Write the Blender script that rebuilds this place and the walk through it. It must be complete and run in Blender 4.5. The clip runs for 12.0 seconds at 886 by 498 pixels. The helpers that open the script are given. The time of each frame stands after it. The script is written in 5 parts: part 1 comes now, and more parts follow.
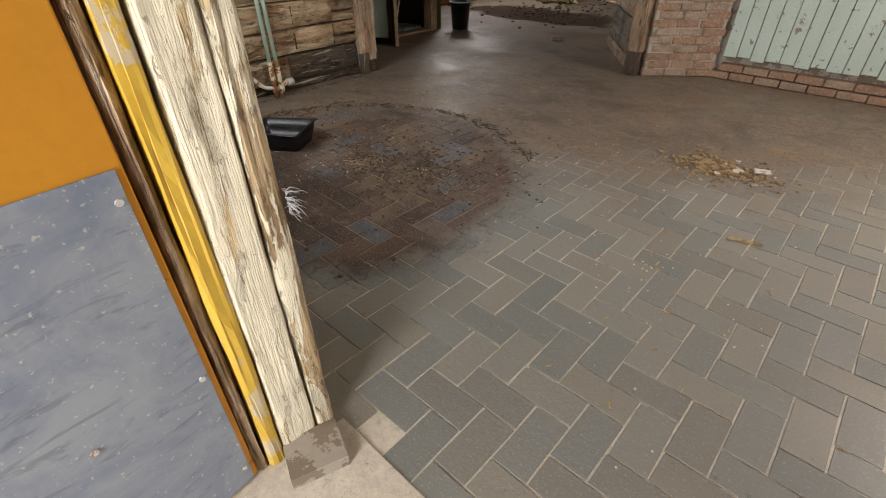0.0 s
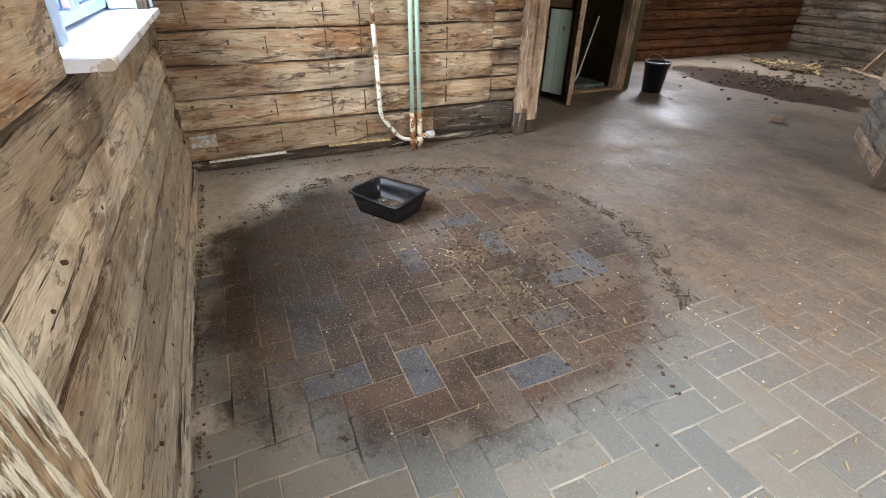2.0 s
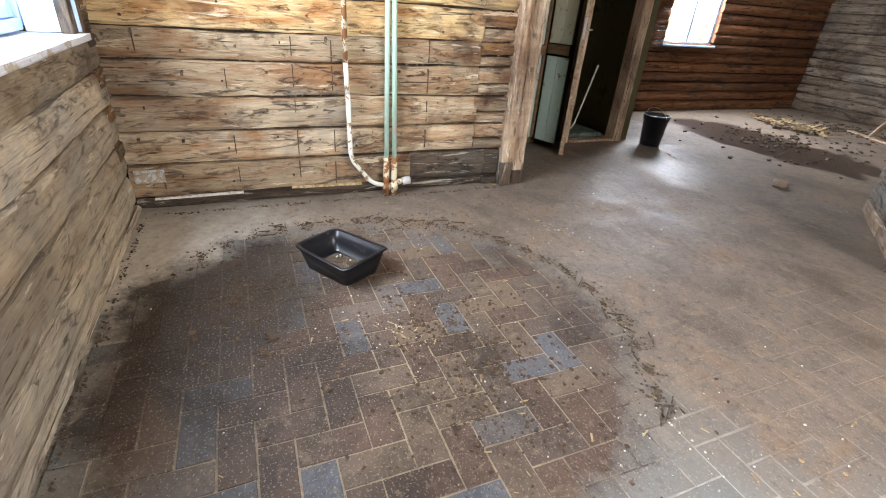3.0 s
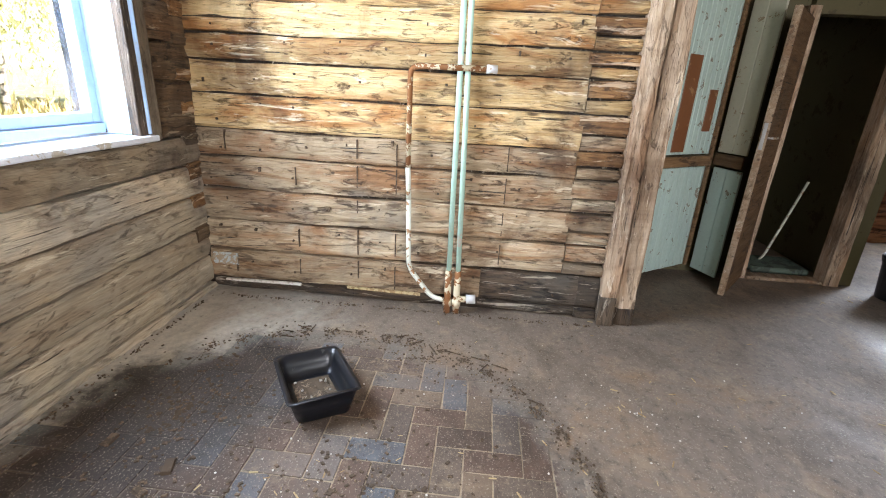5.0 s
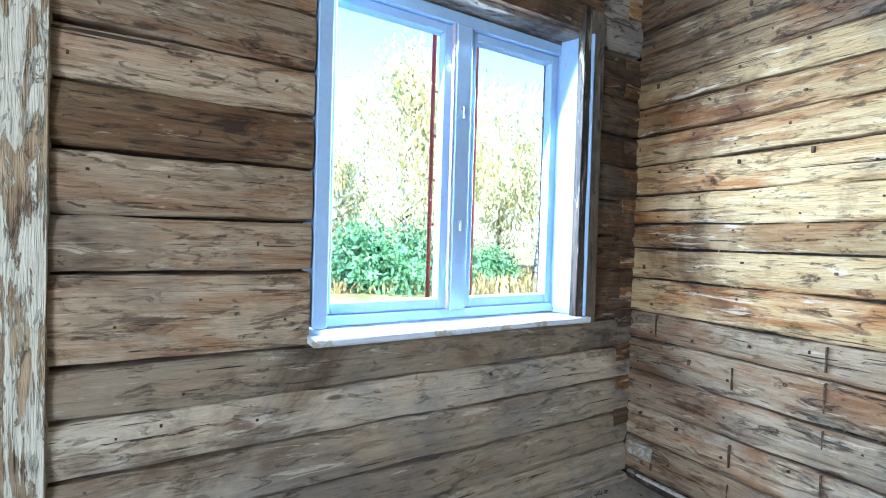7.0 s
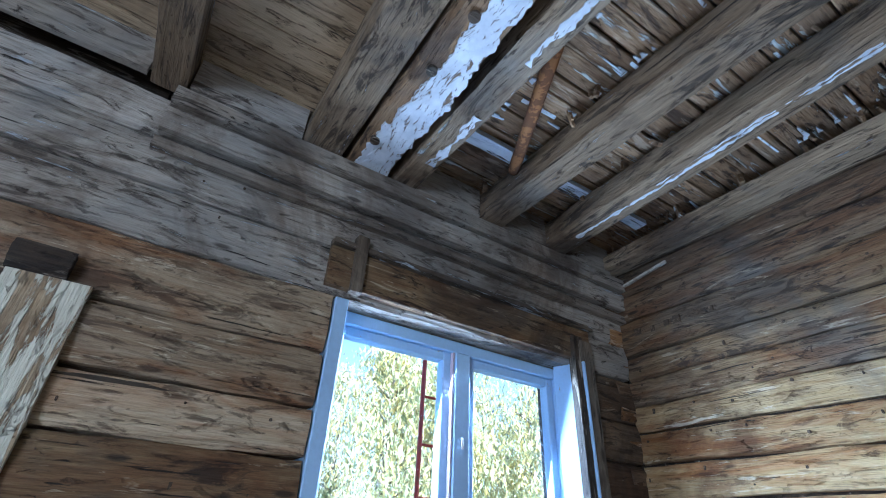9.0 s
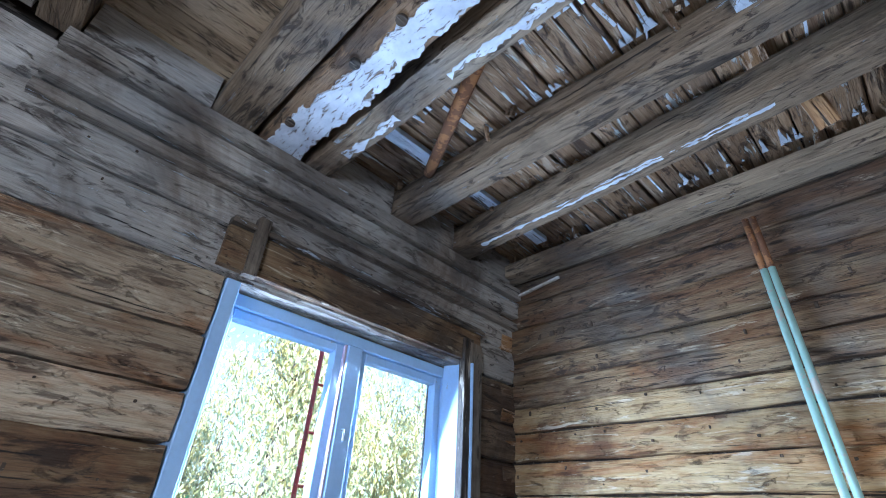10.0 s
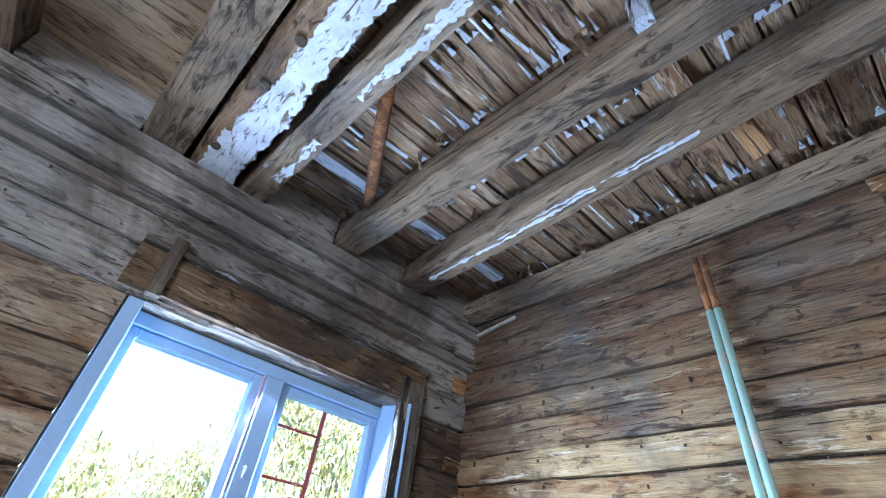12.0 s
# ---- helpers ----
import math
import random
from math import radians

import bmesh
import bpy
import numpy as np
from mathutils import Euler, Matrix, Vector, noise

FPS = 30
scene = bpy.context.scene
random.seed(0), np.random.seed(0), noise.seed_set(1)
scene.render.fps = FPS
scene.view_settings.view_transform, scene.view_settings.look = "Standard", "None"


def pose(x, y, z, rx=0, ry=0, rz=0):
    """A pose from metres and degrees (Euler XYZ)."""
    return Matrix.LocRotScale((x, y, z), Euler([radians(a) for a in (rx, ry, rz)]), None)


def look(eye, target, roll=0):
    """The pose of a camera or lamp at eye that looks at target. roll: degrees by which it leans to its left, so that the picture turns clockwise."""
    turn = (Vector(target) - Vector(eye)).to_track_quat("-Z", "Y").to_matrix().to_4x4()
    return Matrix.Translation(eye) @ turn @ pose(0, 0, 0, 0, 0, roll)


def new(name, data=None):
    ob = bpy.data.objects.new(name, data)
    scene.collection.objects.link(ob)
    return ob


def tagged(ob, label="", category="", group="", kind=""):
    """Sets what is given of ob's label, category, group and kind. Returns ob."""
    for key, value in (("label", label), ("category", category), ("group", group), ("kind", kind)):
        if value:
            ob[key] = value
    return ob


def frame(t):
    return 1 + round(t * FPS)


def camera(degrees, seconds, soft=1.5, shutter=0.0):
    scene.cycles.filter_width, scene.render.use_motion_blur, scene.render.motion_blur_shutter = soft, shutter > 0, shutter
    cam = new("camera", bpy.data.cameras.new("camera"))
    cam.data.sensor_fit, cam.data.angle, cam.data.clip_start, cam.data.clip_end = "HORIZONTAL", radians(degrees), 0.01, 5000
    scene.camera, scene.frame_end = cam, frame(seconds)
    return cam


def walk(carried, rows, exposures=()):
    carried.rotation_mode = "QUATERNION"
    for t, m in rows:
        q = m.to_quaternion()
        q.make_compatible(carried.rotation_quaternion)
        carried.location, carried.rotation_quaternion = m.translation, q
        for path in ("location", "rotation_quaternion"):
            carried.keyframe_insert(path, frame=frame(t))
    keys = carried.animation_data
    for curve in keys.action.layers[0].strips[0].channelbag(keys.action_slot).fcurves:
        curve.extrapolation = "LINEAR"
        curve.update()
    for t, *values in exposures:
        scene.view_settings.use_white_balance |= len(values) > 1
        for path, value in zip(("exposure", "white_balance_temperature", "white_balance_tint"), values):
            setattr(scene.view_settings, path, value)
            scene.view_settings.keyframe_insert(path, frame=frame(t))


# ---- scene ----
cam = camera(87.5, 12.0, 1.0)
PATH = [
    (0, (0.446, -0.04, 1.28), (-0.673, 1.147, 0.122), -0.5),
    (0.5, (0.279, 0.19, 1.321), (-0.771, 1.476, 0.206), 1.0),
    (1, (0.151, 0.296, 1.324), (-1.07, 1.44, 0.229), 1.4),
    (1.5, (0.038, 0.459, 1.325), (-1.409, 1.342, 0.263), 0.6),
    (2, (0.014, 0.698, 1.323), (-1.537, 1.396, 0.272), 1.0),
    (2.5, (-0.065, 0.853, 1.332), (-1.659, 1.51, 0.317), 2.5),
    (3, (-0.257, 1.063, 1.347), (-1.869, 1.779, 0.403), 4.4),
    (3.2, (-0.319, 1.137, 1.349), (-1.957, 1.845, 0.444), 3.9),
    (4.8, (-0.6, 2.093, 1.412), (-2.457, 1.979, 0.678), 2.6),
    (5, (-0.704, 2.151, 1.427), (-2.584, 2.008, 0.762), 3.1),
    (5.5, (-0.882, 2.203, 1.462), (-2.781, 1.809, 0.973), 2.5),
    (5.7, (-0.929, 2.191, 1.477), (-2.781, 1.582, 1.031), 1.6),
    (6, (-0.962, 2.203, 1.474), (-2.656, 1.189, 1.156), 1.5),
    (6.5, (-0.985, 2.262, 1.499), (-2.33, 0.79, 1.334), 2.6),
    (7, (-0.983, 2.274, 1.525), (-1.999, 0.552, 1.482), 1.7),
    (7.2, (-0.984, 2.274, 1.555), (-1.847, 0.47, 1.578), 1.4),
    (8.8, (-0.895, 2.197, 1.765), (-1.721, 0.685, 2.781), 2.9),
    (9, (-0.898, 2.215, 1.777), (-1.788, 0.776, 2.842), 2.9),
    (9.5, (-0.902, 2.258, 1.799), (-1.92, 0.925, 2.888), 3.2),
    (10, (-0.926, 2.308, 1.791), (-2.094, 1.07, 2.84), 3.8),
    (10.5, (-0.989, 2.399, 1.809), (-2.297, 1.377, 2.924), 6.7),
    (11, (-1.147, 2.47, 1.834), (-2.369, 1.463, 3.055), 13.7),
    (11.5, (-1.296, 2.474, 1.808), (-2.459, 1.308, 2.943), 10.8),
    (12, (-1.38, 2.568, 1.805), (-2.375, 1.327, 3.017), 8.3),
]
walk(cam, [(t, look(eye, target, roll)) for t, eye, target, roll in PATH], [(0.0, 1.05, 8200, 21), (1.0, 1.7, 7700, 20), (2.0, 2.2, 7050, 18), (3.0, 2.5, 6900, 18), (5.0, 2.5, 6600, 16), (5.5, 2.45, 6250, 15), (6.5, 2.2, 5500, 11), (7.2, 2.05, 5150, 8), (9.0, 1.45, 4900, 10), (11.0, 1.95, 5050, 14), (12.0, 2.0, 5100, 14)])

# exposure follows the clip's automatic camera
# ---------------------------------------------------------------- light
world = bpy.data.worlds.new("sky")
scene.world = world
world.use_nodes = True
wn = world.node_tree
sky = wn.nodes.new("ShaderNodeTexSky")
sky.sky_type = "NISHITA"
sky.sun_disc = False
sky.sun_elevation = radians(34)
sky.sun_rotation = radians(0)
wn.links.new(sky.outputs[0], wn.nodes["Background"].inputs[0])
wn.nodes["Background"].inputs[1].default_value = 0.15


def lamp(name, kind, m, energy, color, size=None):
    data = bpy.data.lights.new(name, kind)
    data.energy, data.color = energy, color
    if kind == "AREA":
        data.shape, data.size, data.size_y = "RECTANGLE", size[0], size[1]
    ob = new(name, data)
    ob.matrix_world = m
    return ob


sun = lamp("sun", "SUN", look((0, 24, 17), (0, 0, 0)), 5.0, (1.0, 0.93, 0.82))
sun.data.angle = radians(0.5)
# sky light in the openings
DAY = (0.80, 0.90, 1.0)
lamp("window_light", "AREA", look((-2.27, 0.06, 1.9), (-2.1, 2.0, 1.35)), 46, (0.72, 0.86, 1.0), (1.35, 1.45))
# added in an unseen east opening, mainly replacing a carried torch
lamp("side_window_light", "AREA", look((2.36, 4.1, 1.8), (-1.4, 0.3, 1.3)), 50, (0.95, 0.97, 1.0), (1.5, 1.5))
lamp("entrance_light", "AREA", look((0.45, -2.2, 1.3), (-0.5, 0.9, 0.3)), 66, DAY, (0.9, 1.8))
lamp("far_window_light", "AREA", look((-6.2, 7.55, 1.75), (-3.9, 8.6, 0.2)), 45, DAY, (1.0, 1.4))

# ---------------------------------------------------------------- materials


class Mat:
    """A small builder of node materials."""

    def __init__(self, name):
        self.m = bpy.data.materials.new(name)
        self.m.use_nodes = True
        self.t = self.m.node_tree
        self.b = self.t.nodes["Principled BSDF"]
        self.island = False

    def n(self, kind, inputs=(), **props):
        node = self.t.nodes.new(kind)
        for k, v in props.items():
            if k == "ramp":
                el = node.color_ramp.elements
                while len(el) < len(v):
                    el.new(0.5)
                for e, (p, c) in zip(el, v):
                    e.position = p
                    e.color = (*c, 1) if isinstance(c, tuple) else (c, c, c, 1)
            else:
                setattr(node, k, v)
        for k, v in dict(inputs).items():
            if isinstance(v, bpy.types.NodeSocket):
                self.t.links.new(v, node.inputs[k])
            else:
                node.inputs[k].default_value = v
        return node

    def set(self, **k):
        for key, v in k.items():
            s = self.b.inputs[key.replace("_", " ")]
            if isinstance(v, bpy.types.NodeSocket):
                self.t.links.new(v, s)
            else:
                s.default_value = v
        return self

    def noise(self, vec, scale, detail=4, rough=0.6, dist=0.0):
        return self.n("ShaderNodeTexNoise", {"Vector": vec, "Scale": scale, "Detail": detail, "Roughness": rough, "Distortion": dist}).outputs[0]

    def ramp(self, fac, *stops):
        return self.n("ShaderNodeValToRGB", {"Fac": fac}, ramp=stops).outputs[0]

    def mix(self, fac, a, b, blend="MIX"):
        node = self.n("ShaderNodeMix", {0: fac, 6: a if not isinstance(a, tuple) else (*a, 1), 7: b if not isinstance(b, tuple) else (*b, 1)}, data_type="RGBA", blend_type=blend)
        return node.outputs[2]

    def math(self, op, a, b=0.0, c=0.0):
        return self.n("ShaderNodeMath", {0: a, 1: b, 2: c}, operation=op).outputs[0]

    def bump(self, height, strength, distance=0.01):
        self.set(Normal=self.n("ShaderNodeBump", {"Height": height, "Strength": strength, "Distance": distance}).outputs[0])
        return self

    def local(self, scale, spread=True):
        """Object coordinates, moved at random for each object, stretched by scale."""
        v = self.n("ShaderNodeTexCoord").outputs["Object"]
        if spread:
            r = self.rand()
            off = self.math("MULTIPLY", r, 43.0)
            v = self.n("ShaderNodeVectorMath", {0: v, 1: self.n("ShaderNodeCombineXYZ", {0: off, 1: off, 2: off}).outputs[0]}, operation="ADD").outputs[0]
        return self.n("ShaderNodeMapping", {"Vector": v, "Scale": scale}).outputs[0]

    def rand(self):
        return self.n("ShaderNodeNewGeometry").outputs["Random Per Island"] if self.island else self.n("ShaderNodeObjectInfo").outputs["Random"]

    def place(self):
        return self.n("ShaderNodeNewGeometry").outputs["Position"]


def wood(name, light, mid, dark, grey, grey_amount=0.5, chip=(0.55, 0.45, 0.3), chip_amount=0.0, rough=0.75, knots=True, paint=None, paint_amount=0.0, island=False, wear=1.0, amber=0.0):
    """Old sawn or hewn wood, grain along local x."""
    m = Mat(name)
    m.island = island
    grain = m.noise(m.local((1.1, 16, 16)), 3.0, 5, 0.65, 0.6)
    fine = m.noise(m.local((2.5, 90, 90)), 3.0, 3, 0.6)
    col = m.ramp(grain, (0.22, dark), (0.40, mid), (0.66, light))
    tone = m.rand()
    col = m.mix(m.ramp(fine, (0.46, 0.0), (0.66, 0.34 * wear)), col, dark)
    wet = m.noise(m.place(), 1.3, 5, 0.62, 0.8)
    col = m.mix(m.ramp(wet, (0.58 - 0.2 * grey_amount, 0.0), (0.74 - 0.2 * grey_amount, 0.8)), col, m.mix(grain, tuple(g * 0.45 for g in grey), grey))
    damp = m.noise(m.place(), 0.9, 6, 0.66, 1.0)
    col = m.mix(m.ramp(damp, (0.36, 0.8), (0.49, 0.0)), col, m.mix(1.0, col, (0.26, 0.19, 0.14), "MULTIPLY"))
    scar = m.noise(m.local((2.2, 7, 7)), 3.4, 7, 0.78, 0.7)
    calm = m.ramp(m.noise(m.place(), 1.7, 3, 0.5), (0.42, 0.12 * wear), (0.56, 0.85 * wear))
    col = m.mix(m.math("MULTIPLY", m.ramp(scar, (0.575, 0.0), (0.61, 1.0)), calm), col, m.mix(1.0, col, (0.15, 0.11, 0.09), "MULTIPLY"))
    streak = m.noise(m.local((1.6, 55, 55)), 2.2, 4, 0.7, 0.3)
    col = m.mix(m.ramp(streak, (0.62, 0.0), (0.70, 0.45 * wear)), col, m.mix(1.0, col, (0.34, 0.28, 0.24), "MULTIPLY"))
    col = m.mix(tone, col, m.mix(1.0, col, (0.50, 0.46, 0.42), "MULTIPLY"))
    stain = m.noise(m.local((1.3, 6, 6)), 2.1, 6, 0.72, 0.9)
    col = m.mix(m.ramp(stain, (0.55, 0.0), (0.62, 0.85 * wear)), col, tuple(d * 0.45 for d in dark))
    if amber:
        ab = m.noise(m.local((0.7, 3.0, 3.0)), 1.7, 5, 0.66, 0.8)
        col = m.mix(m.ramp(ab, (0.46, 0.0), (0.62, amber)), col, m.mix(1.0, col, (0.62, 0.34, 0.15), "MULTIPLY"))
    if chip_amount:
        c = m.noise(m.local((1.2, 9, 9)), 2.4, 5, 0.7, 0.8)
        col = m.mix(m.ramp(c, (0.64 - 0.1 * chip_amount, 0.0), (0.70 - 0.1 * chip_amount, 0.6)), col, chip)
    if knots:
        v = m.n("ShaderNodeTexVoronoi", {"Vector": m.local((2.6, 9.0, 9.0)), "Scale": 1.0, "Randomness": 1.0})
        k = m.ramp(v.outputs["Distance"], (0.07, 1.0), (0.13, 0.0))
        col = m.mix(m.math("MULTIPLY", k, 0.85), col, tuple(d * 0.35 for d in dark))
    crack = m.noise(m.local((0.7, 30, 30)), 2.4, 3, 0.55, 0.4)
    ck = m.ramp(crack, (0.305, 1.0), (0.335, 0.0))
    hair = m.noise(m.local((1.0, 75, 75)), 2.0, 4, 0.6, 0.5)
    hk = m.ramp(hair, (0.275, 1.0), (0.32, 0.0))
    ck = m.math("MAXIMUM", ck, m.math("MULTIPLY", hk, 0.6))
    col = m.mix(m.math("MULTIPLY", ck, 0.9), col, (0.012, 0.009, 0.006))
    h = m.math("SUBTRACT", m.math("MULTIPLY_ADD", fine, 0.35, grain), m.math("MULTIPLY", ck, 1.2))
    if paint:
        p = m.noise(m.local((0.9, 6.5, 6.5)), 3.0, 8, 0.74, 0.5)
        pm = m.ramp(p, (0.60 - 0.35 * paint_amount, 0.0), (0.615 - 0.35 * paint_amount, 1.0))
        col = m.mix(pm, col, m.mix(m.noise(m.place(), 30, 3), tuple(0.75 * c for c in paint), paint))
        h = m.math("MULTIPLY_ADD", pm, 0.5, h)
    m.set(Base_Color=col, Roughness=m.ramp(grain, (0.3, rough + 0.1), (0.7, rough - 0.1)))
    return m.bump(m.math("MULTIPLY_ADD", m.ramp(scar, (0.575, 0.0), (0.61, 1.0)), -0.9, h), 1.0, 0.014).m


LOG_OCHRE = wood("ochre_log_wood", (0.86, 0.66, 0.36), (0.74, 0.51, 0.23), (0.26, 0.13, 0.05), (0.50, 0.40, 0.27), 0.2, (0.86, 0.75, 0.54), 0.5, wear=0.8, amber=0.85)
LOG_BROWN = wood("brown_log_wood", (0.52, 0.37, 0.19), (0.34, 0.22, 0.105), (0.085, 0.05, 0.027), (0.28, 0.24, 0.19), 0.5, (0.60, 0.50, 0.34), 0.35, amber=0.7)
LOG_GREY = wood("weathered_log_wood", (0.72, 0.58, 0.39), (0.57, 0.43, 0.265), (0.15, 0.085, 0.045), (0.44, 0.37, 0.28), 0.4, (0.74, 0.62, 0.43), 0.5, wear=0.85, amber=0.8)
LOG_DARK = wood("dark_log_wood", (0.34, 0.235, 0.13), (0.20, 0.13, 0.07), (0.05, 0.032, 0.02), (0.20, 0.18, 0.155), 0.4, (0.46, 0.38, 0.27), 0.3, amber=0.6)
LOG_FAR = wood("far_room_log_wood", (0.46, 0.20, 0.08), (0.32, 0.13, 0.05), (0.045, 0.022, 0.012), (0.13, 0.10, 0.08), 0.2, (0.35, 0.27, 0.19), 0.15)
SOOT_LOG = wood("grey_far_log_wood", (0.46, 0.37, 0.28), (0.32, 0.25, 0.18), (0.05, 0.036, 0.027), (0.25, 0.22, 0.18), 0.4)
END_GRAIN = wood("end_grain_wood", (0.58, 0.33, 0.13), (0.38, 0.19, 0.07), (0.10, 0.05, 0.022), (0.24, 0.19, 0.13), 0.1, (0.78, 0.60, 0.42), 1.0, knots=False)
ROT_LOG = wood("rotten_sill_wood", (0.15, 0.10, 0.06), (0.08, 0.055, 0.033), (0.022, 0.016, 0.011), (0.14, 0.125, 0.10), 0.3, (0.55, 0.47, 0.36), 0.55)
POST_WOOD = wood("worn_post_wood", (0.74, 0.58, 0.42), (0.60, 0.44, 0.29), (0.24, 0.14, 0.08), (0.50, 0.40, 0.30), 0.1, (0.80, 0.68, 0.52), 0.6, wear=0.6, amber=0.45)
# pale wood, lightened further for grazing light from the doorway
LOG_PALE = wood("pale_lit_log_wood", (0.78, 0.68, 0.50), (0.66, 0.56, 0.40), (0.30, 0.22, 0.14), (0.58, 0.53, 0.45), 0.6, (0.80, 0.72, 0.55), 0.4, wear=0.5, amber=0.25)
# weathered grey wood, paled to include bounced window light
PLATE_GREY = wood("grey_wall_plate_wood", (0.66, 0.60, 0.51), (0.50, 0.44, 0.36), (0.16, 0.12, 0.085), (0.52, 0.50, 0.46), 0.6, paint=(0.66, 0.71, 0.76), paint_amount=-0.06)
GREY_BOARD = wood("grey_board_wood", (0.40, 0.33, 0.24), (0.27, 0.215, 0.15), (0.08, 0.06, 0.04), (0.32, 0.29, 0.245), 0.6)
BEAM_WOOD = wood("joist_wood", (0.50, 0.375, 0.235), (0.34, 0.25, 0.155), (0.08, 0.055, 0.034), (0.29, 0.26, 0.22), 0.4, paint=(0.62, 0.68, 0.74), paint_amount=-0.12)
BEAM_WHITE = wood("whitewashed_joist_wood", (0.54, 0.37, 0.21), (0.40, 0.25, 0.13), (0.07, 0.042, 0.024), (0.24, 0.2, 0.16), 0.3, (0.55, 0.33, 0.15), 0.6, paint=(0.80, 0.83, 0.86), paint_amount=-0.15)
# flaking white paint, spread wider to stand for bounce off the sill
BATTEN = wood("painted_batten_wood", (0.26, 0.22, 0.17), (0.2, 0.16, 0.12), (0.07, 0.05, 0.04), (0.22, 0.22, 0.24), 0.4, paint=(0.72, 0.78, 0.86), paint_amount=0.5)
STRIP = wood("streaked_strip_wood", (0.30, 0.24, 0.17), (0.2, 0.155, 0.11), (0.06, 0.045, 0.03), (0.24, 0.22, 0.2), 0.5, paint=(0.55, 0.6, 0.66), paint_amount=0.08)
DECK = wood("ceiling_board_wood", (0.62, 0.42, 0.24), (0.44, 0.27, 0.135), (0.10, 0.055, 0.03), (0.34, 0.28, 0.21), 0.25, (0.66, 0.52, 0.36), 0.5, paint=(0.76, 0.78, 0.74), paint_amount=0.03, island=True)
# cleaner boards, their colour raised to carry torch light
DECK_CLEAN_LIT = wood("clean_lit_ceiling_wood", (0.76, 0.58, 0.37), (0.62, 0.46, 0.28), (0.26, 0.17, 0.09), (0.38, 0.32, 0.25), 0.2, island=True)
BROWN_DOOR = wood("brown_door_wood", (0.34, 0.2, 0.09), (0.25, 0.14, 0.06), (0.12, 0.065, 0.03), (0.26, 0.19, 0.12), 0.2, knots=False)
JAMB = wood("peeling_jamb_wood", (0.82, 0.67, 0.42), (0.68, 0.51, 0.28), (0.30, 0.18, 0.07), (0.5, 0.42, 0.3), 0.2, knots=False, paint=(0.86, 0.80, 0.62), paint_amount=0.55, wear=0.7)

JAMB_BARE = wood("bare_jamb_wood", (0.78, 0.62, 0.40), (0.64, 0.47, 0.27), (0.28, 0.16, 0.07), (0.5, 0.42, 0.3), 0.2, knots=False, paint=(0.86, 0.80, 0.62), paint_amount=0.32, wear=0.7)


def paint(name, base, worn, amount, rough=0.45, scale=6.0, bump=0.3, dist=0.25):
    m = Mat(name)
    p = m.place()
    w = m.noise(p, scale, 8, 0.72, dist)
    s = m.noise(p, 45.0, 3, 0.6)
    big = m.noise(p, 1.6, 4, 0.6)
    col = m.mix(m.ramp(s, (0.3, 0.0), (0.75, 0.5)), base, tuple(c * 0.8 for c in base))
    col = m.mix(m.ramp(big, (0.4, 0.0), (0.7, 0.4)), col, tuple(c * 0.72 for c in base))
    mask = m.ramp(w, (0.62 - 0.3 * amount, 0.0), (0.64 - 0.3 * amount, 1.0))
    m.set(Base_Color=m.mix(mask, col, worn), Roughness=m.math("MULTIPLY_ADD", mask, 0.3, rough))
    return m.bump(m.math("MULTIPLY_ADD", s, 0.25, m.math("MULTIPLY", mask, -1.0)), bump, 0.004).m


# white window paint with the blue of skylight mixed into its colour
WHITE_PAINT = paint("sky_tinted_window_paint", (0.44, 0.62, 0.86), (0.42, 0.40, 0.38), -0.08, 0.4, 14)
SILL_PAINT = paint("white_sill_paint", (0.76, 0.80, 0.86), (0.5, 0.45, 0.36), 0.22)
MINT_PIPE = paint("mint_pipe_paint", (0.50, 0.72, 0.60), (0.62, 0.58, 0.48), 0.12)
RUSTY_PIPE = paint("rusty_pipe_paint", (0.66, 0.58, 0.40), (0.24, 0.10, 0.035), 0.5, 0.65, 16)
CREAM_PIPE = paint("cream_pipe_paint", (0.72, 0.73, 0.62), (0.30, 0.15, 0.06), 0.2, 0.55, 14)
RUST = paint("orange_rust", (0.30, 0.13, 0.04), (0.14, 0.06, 0.025), 0.5, 0.85, 14)
MINT_BOARD = paint("mint_board_paint", (0.46, 0.58, 0.52), (0.22, 0.19, 0.14), 0.08, 0.5, 13)
CREAM_BOARD = paint("cream_board_paint", (0.52, 0.51, 0.39), (0.3, 0.22, 0.14), 0.06, 0.5, 13)
BROWN_PAINT = paint("brown_patch_paint", (0.20, 0.075, 0.028), (0.35, 0.2, 0.1), 0.15)
ORANGE_DOOR = paint("orange_door_paint", (0.62, 0.27, 0.03), (0.4, 0.17, 0.03), 0.2, 0.4, 2.5, 0.1)


